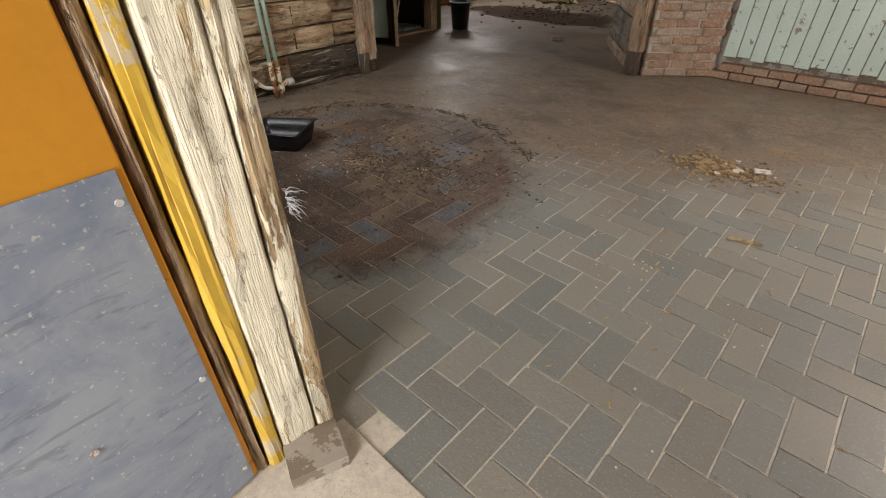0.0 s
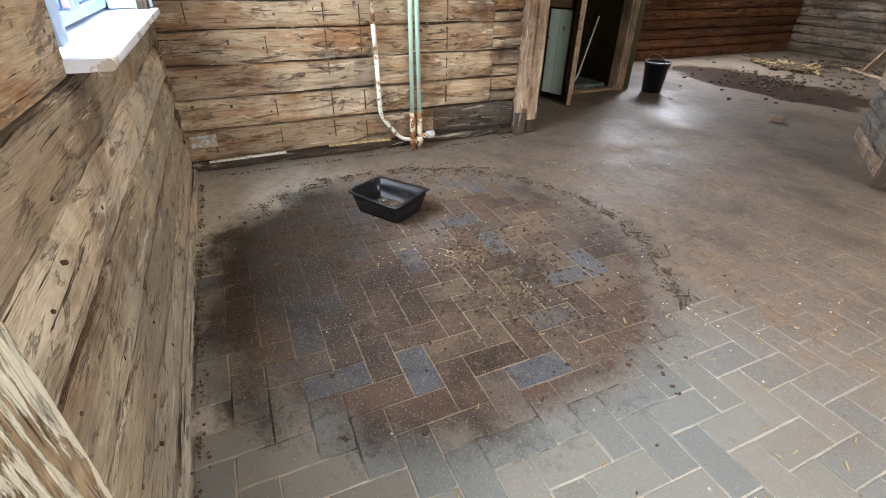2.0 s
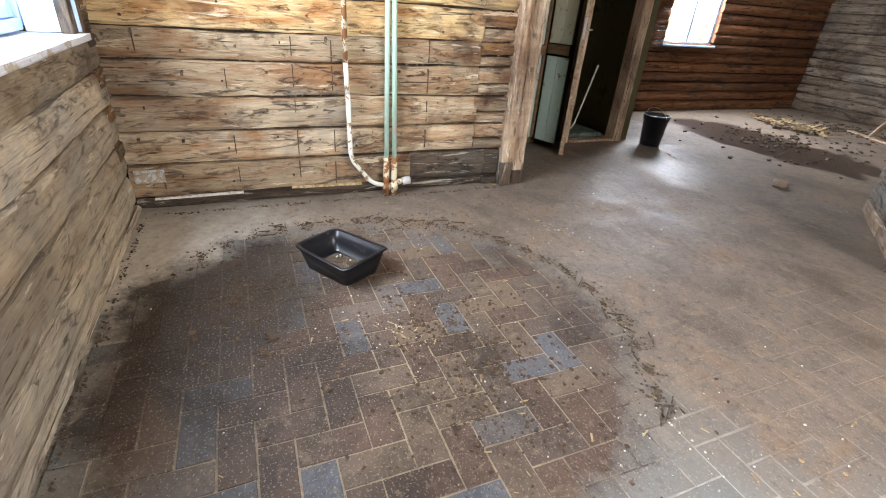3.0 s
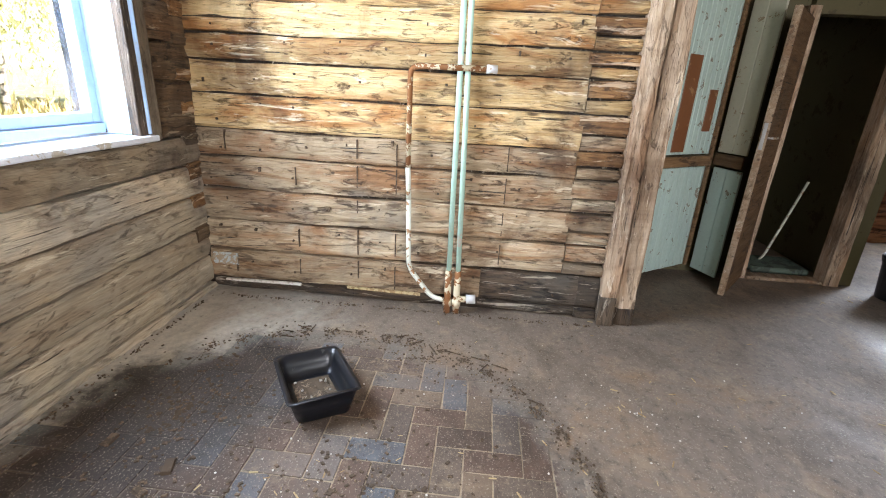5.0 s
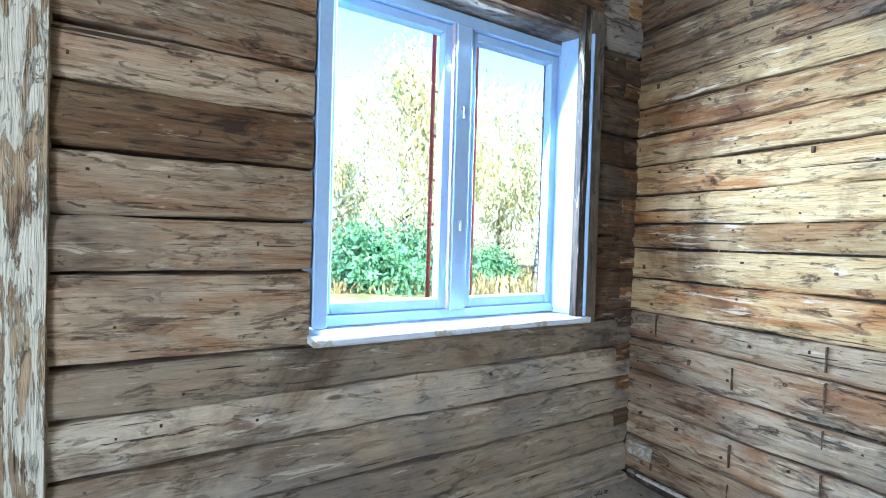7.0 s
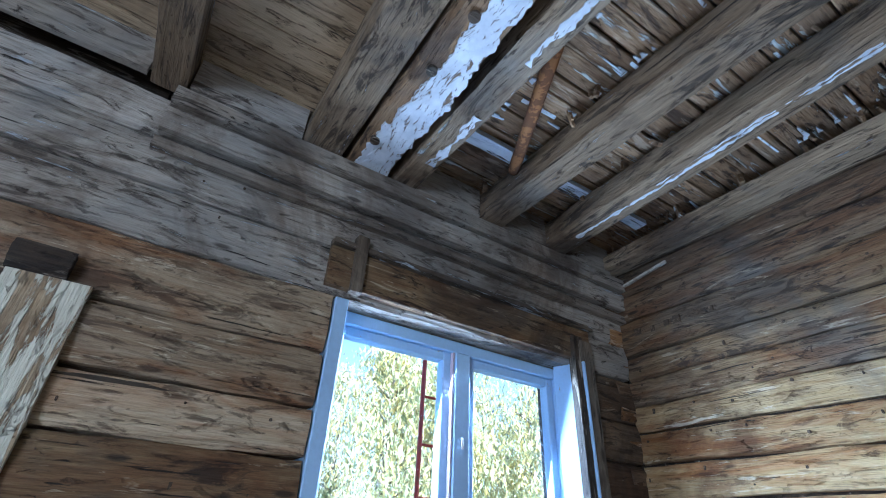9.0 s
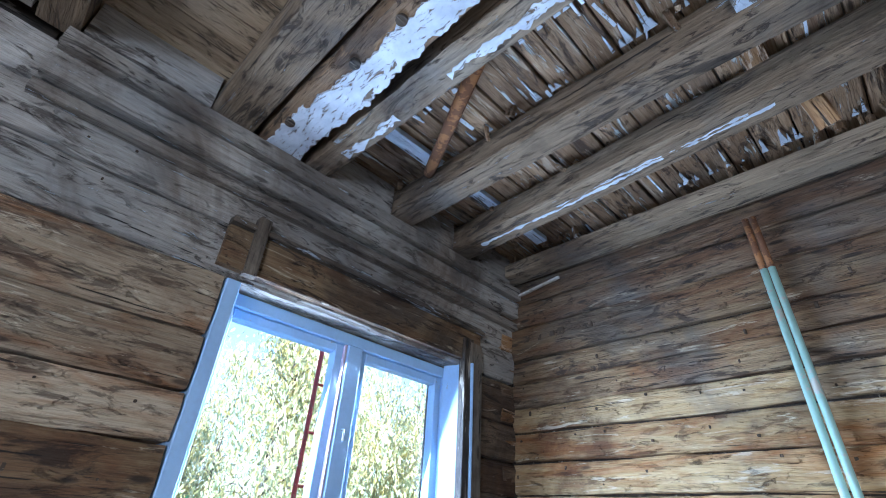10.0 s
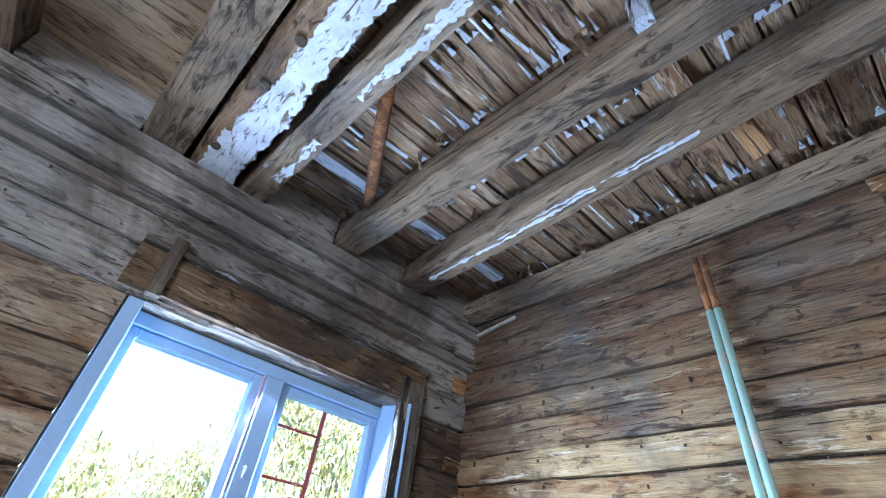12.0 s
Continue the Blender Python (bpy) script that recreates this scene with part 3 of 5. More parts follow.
# boards nailed over the wall: lintel, side boards, cleat and top strips
def board(name, parent, m, length, width, thick, material, seed, label=""):
    ob = part(name, timber(length, thick, width, seed, 0.004, 0.004, 0.12), material, parent, label)
    ob.matrix_local = m
    return ob


board("lintel_board", win_wall, pose(WX1 + 0.06, 0.372, 2.735, 0, 0, 180), 1.72, 0.20, 0.04, LOG_BROWN, 300)
board("lintel_edge", win_wall, pose(WX1 + 0.06, 0.39, 2.945, 0, 0, 180), 1.75, 0.03, 0.06, STRIP, 301)
board("side_board", win_wall, pose(-3.055, 0.398, 1.07, 0, -90, 180), 1.80, 0.075, 0.05, ROT_LOG, 302)
board("side_board", win_wall, pose(-3.135, 0.402, 1.07, 0, -90, 180), 1.78, 0.105, 0.06, GREY_BOARD, 303)
board("cleat", win_wall, pose(-1.60, 0.398, 2.72, 0, -90, 180), 0.30, 0.06, 0.05, GREY_BOARD, 304)
board("plate_strip", win_wall, pose(-0.6, 0.385, 3.10, 0, 0, 180), 2.95, 0.05, 0.05, PLATE_GREY, 305)
board("plate_board", win_wall, pose(-0.6, 0.40, 3.19, 0, 0, 180), 2.95, 0.12, 0.06, PLATE_GREY, 306)
board("plate_strip", win_wall, pose(-0.6, 0.425, 3.33, 0, 0, 180), 2.95, 0.09, 0.08, PLATE_GREY, 307)
# corner ends of the crossing logs
for i, (a, b) in enumerate(zip(PIPE_ROWS[2:19], PIPE_ROWS[3:20])):
    log_row(win_wall, (-3.42, WIN_Y + 0.012), 180, 0.0, 0.13, a + 0.06, a + 0.06 + (b - a) * 0.55, END_GRAIN if i % 3 else LOG_DARK, 320 + i, bulge=0.004, name="log_end")

# ---------------------------------------------------------------- window
window = structure("window_1", "white-painted two-light wooden window, paint flaking", "window")


def frame_bar(name, parent, x0, x1, y0, y1, z0, z1, material=WHITE_PAINT, bevel=0.005, label=""):
    return part(name, box(x0, x1, y0, y1, z0, z1, bevel), material, parent, label)


FY0, FY1 = 0.13, 0.22
frame_bar("frame_side", window, -1.565, -1.50, FY0, FY1 + 0.12, 1.13, 2.70)
frame_bar("frame_side", window, -3.035, -2.975, FY0, FY1, 1.13, 2.70)
frame_bar("frame_head", window, -2.973, -1.567, FY0, FY1, 2.635, 2.70)
frame_bar("frame_foot", window, -2.973, -1.567, FY0, FY1, 1.115, 1.16)
frame_bar("mullion", window, -2.33, -2.235, FY0 - 0.01, FY1 + 0.02, 1.16, 2.633)
part("reveal_board", box(0, 0.20, -0.014, 0.0, 1.108, 2.715, 0.003), WHITE_PAINT, window).matrix_local = pose(-2.978, FY1 + 0.003, 0, 0, 0, 111)
frame_bar("casement_stop", window, -1.575, -1.567, FY1 - 0.015, FY1 + 0.03, 1.165, 2.63, WHITE_PAINT, 0.002)
frame_bar("casement_stop", window, -2.232, -2.222, FY1 - 0.015, FY1 + 0.012, 1.165, 2.63, RED_EDGE, 0.002, "edge of old red paint")
sill = part("window_sill", timber(1.58, 0.30, 0.032, 350, 0.003, 0.008, 0.1), SILL_PAINT, window, "worn white window board, paint flaking at the edge")
sill.matrix_local = pose(-1.485, 0.435, 1.072, 0, 0, 180)
for x0, x1 in ((-2.232, -1.568), (-2.972, -2.333)):
    sash = part("casement", box(x0, x0 + 0.05, FY0 + 0.01, FY1 - 0.02, 1.163, 2.632, 0.004), WHITE_PAINT, window)
    for n_, (a, b, c, d) in enumerate(((x1 - 0.05, x1, 1.163, 2.632), (x0 + 0.051, x1 - 0.051, 1.163, 1.215), (x0 + 0.051, x1 - 0.051, 2.585, 2.632))):
        part("casement_bar", box(a, b, FY0 + 0.01, FY1 - 0.02, c, d, 0.004), WHITE_PAINT, sash)
    g = part("pane", box(x0 + 0.045, x1 - 0.045, 0.168, 0.172, 1.21, 2.59), GLASS, sash)
    g.visible_shadow = False
for z in (1.62, 2.2):
    part("window_latch", tube([(-2.27, 0.245, z), (-2.27, 0.262, z), (-2.27, 0.265, z - 0.05)], 0.006, 6), METAL, window)
    part("window_hinge", box(-1.575, -1.56, 0.222, 0.234, z - 0.035, z + 0.035, 0.002), METAL, window)

# ---------------------------------------------------------------- doorway that the camera enters by
jamb = structure("door_jamb", "thick door post with peeling cream and yellow paint", "door frame")
for name_, y_, depth_, width_, x_, mat_, seed_, label_ in (
        ("post", 0.362, 0.24, 0.058, -0.403, JAMB_BARE, 400, ""),
        ("post_face", 0.300, 0.20, 0.102, -0.407, JAMB, 401, "cracked cream and yellow paint"),
        ("painted_edge", 0.195, 0.15, 0.046, -0.410, YELLOW_EDGE, 402, "strip of chipped yellow paint"),
        ("rebate", 0.146, 0.10, 0.030, -0.425, POST_WOOD, 403, "bare worn wood of the door rebate")):
    part(name_, timber(2.46, depth_, width_, seed_, 0.007, 0.012, 0.04), mat_, jamb, label_).matrix_local = pose(x_, y_, 0.0, 0, -90, 90)
part("head_stub", timber(0.17, 0.12, 0.09, 406, 0.02, 0.02, 0.03), ROT_LOG, jamb, "dark rotten stub of the door head").matrix_local = pose(-0.395, 0.375, 2.465, 0, 0, 180)
part("threshold", box(-0.395, 1.1, 0.05, 0.385, -0.006, 0.004, 0.003), FLOOR_DUST, jamb)
part("post_foot", timber(0.16, 0.14, 0.05, 404, 0.012, 0.015, 0.03), PLASTER, jamb).matrix_local = pose(-0.385, 0.352, 0.0, 0, 0, 250)
door = structure("door_1", "open orange-painted door with a grey metal kick plate", "door")
door.matrix_world = pose(-0.415, 0.112, 0.0, 0, 0, -84)
part("leaf", box(0, 0.8, -0.045, -0.005, 0.01, 2.1, 0.004), ORANGE_DOOR, door)
part("kick_plate", box(0.015, 0.785, -0.004, 0.0, 0.02, 0.955, 0.001), SCUFFED_PLATE, door, "scuffed grey metal plate")
for u in (0.03, 0.25, 0.5, 0.75):
    for v in (0.08, 0.45, 0.9):
        part("screw", tube([(u, -0.001, v), (u, 0.004, v)], 0.007, 8), METAL, door)
web = bmesh.new()
rr = random.Random(3)
WEB_AT = Vector((-0.398, 0.366, 0.77))
for k in range(26):
    p = [WEB_AT + Vector((0, 0.002, rr.uniform(-0.01, 0.05)))]
    d = Vector((rr.uniform(-0.2, 0.8), rr.uniform(0.3, 1.0), rr.uniform(-0.7, 0.5))).normalized() * rr.uniform(0.012, 0.04)
    for q in range(3):
        p.append(p[-1] + d / 3 + Vector((rr.gauss(0, 0.004), rr.gauss(0, 0.004), rr.gauss(0, 0.004) - 0.004 * q)))
    t_ = tube(p, lambda u: 0.0016 * (1 - 0.7 * u), 4)
    me_ = bpy.data.meshes.new("strand")
    t_.to_mesh(me_)
    t_.free()
    web.from_mesh(me_)
    bpy.data.meshes.remove(me_)
tagged(link_mesh("cobweb", web, WEB), "dusty grey cobweb tuft on the door post", "cobweb", kind="stuff")

# ---------------------------------------------------------------- shell of the place
def plain_wall(name, label, boxes, material=PLASTER):
    bm = bmesh.new()
    for b in boxes:
        add_box(bm, *b)
    return tagged(link_mesh(name, bm, material), label, "wall", kind="structure")


# unseen wall; its opening is added to let the side lamp in
plain_wall("wall_east", "plain unseen plastered wall with an added opening", [(2.4, 2.6, 0.3, 3.3, 0, 3.9), (2.4, 2.6, 4.9, 5.5, 0, 3.9), (2.4, 2.6, 3.3, 4.9, 0, 1.0), (2.4, 2.6, 3.3, 4.9, 2.6, 3.9)])
plain_wall("wall_porch", "plain wall closing the entry porch", [(-1.3, -1.2, -2.6, 0.0, 0, 2.6), (2.0, 2.1, -2.6, 0.0, 0, 2.6), (-1.3, 0.0, -2.7, -2.6, 0, 2.6), (0.9, 2.1, -2.7, -2.6, 0, 2.6), (0.0, 0.9, -2.7, -2.6, 2.2, 2.6)], GREY_BOARD)
tagged(link_mesh("ceiling_porch", box(-1.3, 2.1, -2.7, 0.0, 2.6, 2.7), GREY_BOARD), "plain board ceiling over the porch", "ceiling", kind="structure")
plain_wall("wall_recess", "plain olive wall behind the recess, darkened like shade", [(-4.75, -3.72, 3.14, 3.24, 0, 3.95), (-4.75, -4.68, 3.24, 4.42, 0, 3.95), (-4.75, -4.62, 4.42, 5.20, 2.05, 3.95), (-6.0, -4.75, 4.34, 4.42, 0, 3.95), (-6.1, -6.0, 4.34, 5.25, 0, 3.95)], OLIVE)
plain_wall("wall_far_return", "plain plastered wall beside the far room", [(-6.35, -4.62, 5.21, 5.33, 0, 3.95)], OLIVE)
plain_wall("wall_far_east", "plain plastered wall of the far room", [(-2.0, -1.85, 5.95, 11.0, 0, 3.9)])
roof = tagged(link_mesh("roof", box(-6.6, 2.9, -0.4, 11.3, 4.0, 4.15), GREY_BOARD), "plain board roof closing the building", "roof", kind="structure")

# ---------------------------------------------------------------- far room
far_wall = structure("wall_far_west", "reddish brown log wall of the far room with a window", "wall")
zs = [0.0] + [0.17 + 0.145 * k for k in range(24)]
for i, (a, b) in enumerate(zip(zs, zs[1:])):
    if b > 1.04 and a < 2.3:
        log_row(far_wall, (-6.1, 5.33), 90, 0.0, 1.70, a, b, LOG_FAR, 500 + i)
        log_row(far_wall, (-6.1, 5.33), 90, 2.74, 5.5, a, b, LOG_FAR, 530 + i)
    else:
        log_row(far_wall, (-6.1, 5.33), 90, 0.0, 5.4, a, b, LOG_FAR, 560 + i)
part("backing", box(-6.4, -6.26, 5.4, 7.03, 0, 3.95), ROT_LOG, far_wall)
part("backing", box(-6.4, -6.26, 8.08, 11.0, 0, 3.95), ROT_LOG, far_wall)
part("backing", box(-6.4, -6.26, 7.03, 8.08, 0, 1.0), ROT_LOG, far_wall)
part("backing", box(-6.4, -6.26, 7.03, 8.08, 2.33, 3.95), ROT_LOG, far_wall)
far_win = structure("window_2", "white-painted window in the far room", "window")
for y0, y1, z0, z1 in ((7.03, 7.09, 1.0, 2.33), (8.02, 8.08, 1.0, 2.33), (7.09, 8.02, 1.0, 1.05), (7.09, 8.02, 2.28, 2.33), (7.53, 7.58, 1.05, 2.28)):
    part("window_frame", box(-6.24, -6.16, y0, y1, z0, z1, 0.004), WHITE_PAINT, far_win)
part("window_sill", box(-6.16, -6.06, 7.0, 8.1, 0.97, 0.998, 0.004), WHITE_PAINT, far_win)
back_wall = structure("wall_north", "grey weathered log wall at the end of the far room", "wall")
for i, (a, b) in enumerate(zip(zs, zs[1:])):
    log_row(back_wall, (-6.2, 10.6 + 0.02 * math.sin(i * 2.2)), 0, 0.0, 4.3, a, b, SOOT_LOG, 600 + i, bulge=0.03)

part("backing", box(-6.4, -1.8, 10.78, 10.9, 0, 3.95), ROT_LOG, back_wall)

# ---------------------------------------------------------------- diagonal wall, pier and boarded wall
ang = math.degrees(math.atan2(-1.05, 0.75))
diag = structure("wall_diagonal", "short slanting wall of pale worn boards", "wall")
zs2 = [0.0] + [0.14 + 0.17 * k for k in range(22)]
for i, (a, b) in enumerate(zip(zs2, zs2[1:])):
    log_row(diag, (-2.25, 5.8), ang, 0.0, 1.2, a, b, GREY_BOARD if i % 3 else POST_WOOD, 650 + i, depth=0.12, bulge=0.01, name="board")


def post(m, width, depth, seed, label, char, material):
    """An upright timber, with a charred lower end where char is its height."""
    t = thing("wooden_post", label, "post", m, "wooden posts")
    if char:
        part("foot", timber(char, depth, width, seed, 0.016, 0.02, 0.05), ROT_LOG, t, "charred damp foot")
    part("shaft", timber(3.45 - char, depth, width, seed + 50, 0.014, 0.02, 0.07), material, t).matrix_local = pose(char, 0, 0)
    return t


post(pose(-1.56, 4.75, 0, 0, -90, 0) @ pose(0, 0, -0.15), 0.15, 0.16, 690, "thick worn wooden post, charred at its foot", 0.22, POST_WOOD)
post(pose(-3.49, 3.08, 0, 0, -90, 90), 0.11, 0.13, 691, "rough split wooden post at the end of the log wall", 0.2, POST_WOOD)
post(pose(-3.515, 3.205, 0, 0, -90, 90), 0.12, 0.10, 692, "planed wooden post facing beside the split post", 0.12, POST_WOOD)

# ---------------------------------------------------------------- recess: boards, open door, dark closet
recess = structure("wall_panel", "mint beadboard panel with brown bare patches", "wall panel")


def plank_panel(parent, p0, p1, z0, z1, n, material, seed, name="plank", thick=0.02):
    d = Vector((p1[0] - p0[0], p1[1] - p0[1], 0))
    w = d.length / n
    a = math.degrees(math.atan2(d.y, d.x))
    for k in range(n):
        ob = part(name, box(0.002, w - 0.002, 0, thick, z0, z1, 0.004), material, parent)
        ob.matrix_local = pose(p0[0], p0[1], 0, 0, 0, a) @ pose(k * w, 0.002 * math.sin(seed + k * 2.1), 0)


plank_panel(recess, (-4.22, 3.42), (-4.58, 3.93), 0.10, 0.93, 11, MINT_BOARD, 1)
plank_panel(recess, (-4.22, 3.42), (-4.58, 3.93), 1.03, 3.4, 11, MINT_BOARD, 2)
panel2 = structure("wall_panel", "cream and mint painted plank panel beside the closet door", "wall panel")
plank_panel(panel2, (-4.57, 3.97), (-4.33, 4.07), 0.08, 0.93, 2, MINT_BOARD, 3)
plank_panel(panel2, (-4.57, 3.97), (-4.33, 4.07), 1.05, 3.4, 2, CREAM_BOARD, 4)
a1 = math.degrees(math.atan2(0.51, -0.36))
part("rail", box(0.0, 0.62, -0.028, -0.003, 0.94, 1.02, 0.004), BROWN_DOOR, recess).matrix_local = pose(-4.22, 3.42, 0, 0, 0, a1)
part("bare_patch", box(0.10, 0.25, -0.008, -0.0025, 1.05, 1.72, 0.002), BROWN_PAINT, recess, "dark red-brown bare patch").matrix_local = pose(-4.22, 3.42, 0, 0, 0, a1)
part("bare_patch", box(0.42, 0.52, -0.008, -0.0025, 1.2, 1.5, 0.002), BROWN_PAINT, recess, "dark red-brown bare patch").matrix_local = pose(-4.22, 3.42, 0, 0, 0, a1)
part("corner_strip", box(0.585, 0.615, -0.03, -0.0025, 0.1, 3.4, 0.004), BROWN_DOOR, recess).matrix_local = pose(-4.22, 3.42, 0, 0, 0, a1)
a2 = math.degrees(math.atan2(0.10, 0.24))
part("rail", box(0.0, 0.26, -0.02, -0.003, 0.95, 1.04, 0.004), BROWN_DOOR, panel2).matrix_local = pose(-4.57, 3.97, 0, 0, 0, a2)
closet = structure("door_2", "half-open brown wooden door with a steel lock", "door")
closet.matrix_world = pose(-4.14, 4.06, 0, 0, 0, 142)
part("leaf", box(0.04, 0.62, -0.005, 0.035, 0.012, 2.02, 0.004), BROWN_DOOR, closet)
part("edge", box(0.0, 0.039, -0.006, 0.036, 0.012, 2.02, 0.003), POST_WOOD, closet, "pale worn door edge")
lk = part("lock_plate", box(-0.005, -0.0005, 0.004, 0.026, 1.12, 1.30, 0.001), METAL, closet, "steel lock plate")
part("latch", box(-0.016, -0.005, 0.008, 0.022, 1.20, 1.23, 0.002), METAL, lk)
part("handle", tube(bend([(0.05, -0.005, 1.2), (0.05, -0.05, 1.2), (0.14, -0.05, 1.2)], 0.02), 0.008, 8), METAL, closet, "steel lever handle")
frame2 = structure("door_frame", "worn grey-brown wooden frame of the closet doorway", "door frame")
part("side", timber(3.4, 0.14, 0.12, 700, 0.008, 0.01, 0.1), POST_WOOD, frame2).matrix_local = pose(-4.57, 5.20, 0, 0, -90, 90)
part("side", timber(2.1, 0.12, 0.08, 701, 0.006, 0.01, 0.1), POST_WOOD, frame2).matrix_local = pose(-4.6, 4.46, 0, 0, -90, 90)
part("sill", box(-4.70, -4.58, 4.46, 5.08, 0, 0.03, 0.008), POST_WOOD, frame2)
pole = tagged(link_mesh("bent_pole", tube(bend([(-5.05, 4.78, 0.16), (-4.99, 4.80, 0.25), (-4.98, 4.98, 0.95)], 0.05), 0.011, 8), CREAM_PIPE), "thin bent pale pipe standing in the closet", "pipe")
pole.location.z = -0.15
rag = bmesh.new()
add_box(rag, -5.15, -4.78, 4.6, 5.1, -0.005, 0.05, 0.02)
tagged(link_mesh("crumpled_rag", rag, MOSS), "crumpled grey-green rag on the closet floor", "rag")

# ---------------------------------------------------------------- brick pier and boarded wall
pier = structure("wall_pier", "bare crumbling brick pier next to the post", "wall")
pa = math.degrees(math.atan2(0.42, 0.52))
part("mortar", box(0.0, 0.66, 0.012, 0.2, 0, 3.5), PLASTER, pier).matrix_local = pose(-1.36, 4.80, 0, 0, 0, pa)
bm = box(0, 0.205, 0, 0.1, 0, 0.062, 0.006)
brick_me = bpy.data.meshes.new("brick")
bm.to_mesh(brick_me)
bm.free()
brick_me.materials.append(PIER_BRICK)
rnd = random.Random(4)
for r_ in range(22):
    for c_ in range(3):
        ob = new("brick", brick_me)
        ob.parent = pier
        off = 0.0 if r_ % 2 else 0.09
        ob.matrix_local = pose(-1.36, 4.80, 0, 0, 0, pa) @ pose(0.005 + c_ * 0.217 - off * 0.5 + 0.03, rnd.uniform(-0.006, 0.006), 0.004 + r_ * 0.073, 0, 0, rnd.uniform(-1, 1))
boarded = structure("wall_boarded", "pale mint vertical board wall over a brick plinth", "wall")
part("backing", box(-0.9, 2.45, 5.3, 5.4, 0, 3.95), PLASTER, boarded)
for k in range(26):
    x = -0.80 + k * 0.118
    ob = part("plank", box(0.002, 0.114, 0, 0.025, 0.20 + 0.012 * math.sin(k * 2.3), 2.2, 0.004), MINT_BOARD, boarded)
    ob.matrix_local = pose(x, 5.22 + 0.003 * math.sin(k * 1.7), 0)
for k in range(14):
    ob = new("brick", brick_me)
    ob.parent = boarded
    ob.matrix_local = pose(-0.80 + k * 0.215, 5.205 + rnd.uniform(-0.006, 0.006), 0.075, 0, 0, rnd.uniform(-1.5, 1.5))
    ob = new("brick", brick_me)
    ob.parent = boarded
    ob.matrix_local = pose(-0.90 + k * 0.215, 5.20 + rnd.uniform(-0.006, 0.006), 0.003, 0, 0, rnd.uniform(-1.5, 1.5))

# ---------------------------------------------------------------- ceiling and joists
JZ = 3.44
bm = bmesh.new()
rnd = random.Random(8)
y = 0.2
while y < 5.5:
    w = rnd.uniform(0.09, 0.19)
    add_box(bm, -3.7, -1.25, y, y + w - 0.008, 3.66 + rnd.uniform(-0.008, 0.012), 3.69, 0.004)
    y += w
ceiling = tagged(link_mesh("ceiling", bm, DECK), "rough brown plank ceiling with flaking white remains", "ceiling", kind="structure")
bm = bmesh.new()
y = 0.2
while y < 5.5:
    w = rnd.uniform(0.13, 0.17)
    add_box(bm, -1.25, 2.5, y, y + w - 0.005, 3.64 + rnd.uniform(-0.004, 0.006), 3.67, 0.003)
    y += w
tagged(link_mesh("ceiling_clean", bm, DECK_CLEAN_LIT), "cleaner brown plank ceiling, lightened as if torch-lit", "ceiling", kind="structure")
tagged(link_mesh("ceiling_top", box(-6.5, 2.7, 0.0, 11.2, 3.93, 3.98), GREY_BOARD), "plain boards over the rooms", "ceiling", kind="structure")


def joist(p0, p1, width, height, material, seed, label, wob=0.012):
    a, b = Vector((*p0, 0)), Vector((*p1, 0))
    d = b - a
    ob = tagged(link_mesh("joist", timber(d.length, width, height, seed, wob, 0.025, 0.08), material), label, "joist", "ceiling joists")
    ob.matrix_world = pose(p0[0], p0[1], JZ, 0, 0, math.degrees(math.atan2(d.y, d.x)))
    return ob


# each runs from the window wall; the line given is its right lower edge
joist((-0.48, 0.34), (-0.48, 5.3), 0.15, 0.2, BEAM_WOOD, 800, "dark weathered wooden ceiling joist")
joist((-1.17, 0.34), (-1.20, 5.3), 0.20, 0.2, BEAM_WOOD, 801, "split weathered wooden ceiling joist")
joist((-1.395, 0.34), (-1.42, 5.3), 0.23, 0.22, BEAM_WHITE, 802, "rotten ceiling joist with thick white plaster remains", 0.018)
joist((-1.66, 0.34), (-1.80, 5.3), 0.155, 0.19, BEAM_WOOD, 803, "weathered ceiling joist with white paint streaks")
joist((-2.28, 0.34), (-2.38, 5.3), 0.16, 0.2, BEAM_WOOD, 804, "hewn grey-brown ceiling joist")
joist((-2.82, 0.34), (-2.62, 5.3), 0.16, 0.19, BEAM_WOOD, 805, "hewn grey-brown ceiling joist with pale streaks")
joist((0.4, 0.34), (0.4, 5.3), 0.16, 0.2, BEAM_WOOD, 806, "dark weathered wooden ceiling joist")
joist((1.3, 0.34), (1.3, 5.3), 0.16, 0.2, BEAM_WOOD, 807, "dark weathered wooden ceiling joist")
def stick(name, p0, p1, w, h, material, label, category, seed):
    a, b = Vector(p0), Vector(p1)
    ob = tagged(link_mesh(name, timber((b - a).length, w, h, seed, 0.006, 0.008, 0.06), material), label, category)
    ob.matrix_world = Matrix.Translation(a) @ (b - a).to_track_quat("X", "Z").to_matrix().to_4x4()
    return ob


stick("batten", (-3.35, 0.72, 3.615), (-1.84, 0.72, 3.615), 0.09, 0.035, BATTEN, "narrow batten with flaking blue-white paint", "batten", 820)
stick("batten", (-3.3, 0.50, 3.625), (-2.3, 0.50, 3.625), 0.06, 0.03, BEAM_WOOD, "narrow dark batten under the ceiling planks", "batten", 821)
stick("cleat", (-2.27, 2.31, 3.48), (-2.27, 2.31, 3.66), 0.07, 0.07, BATTEN, "short white-painted block on a joist", "block", 822)
stick("cleat", (-2.60, 2.35, 3.64), (-2.80, 2.35, 3.6), 0.09, 0.05, END_GRAIN, "split ochre block between joists", "block", 823)
stick("cleat", (-3.1, 2.40, 3.42), (-2.95, 2.36, 3.62), 0.08, 0.06, END_GRAIN, "split ochre block on the wall plate", "block", 824)
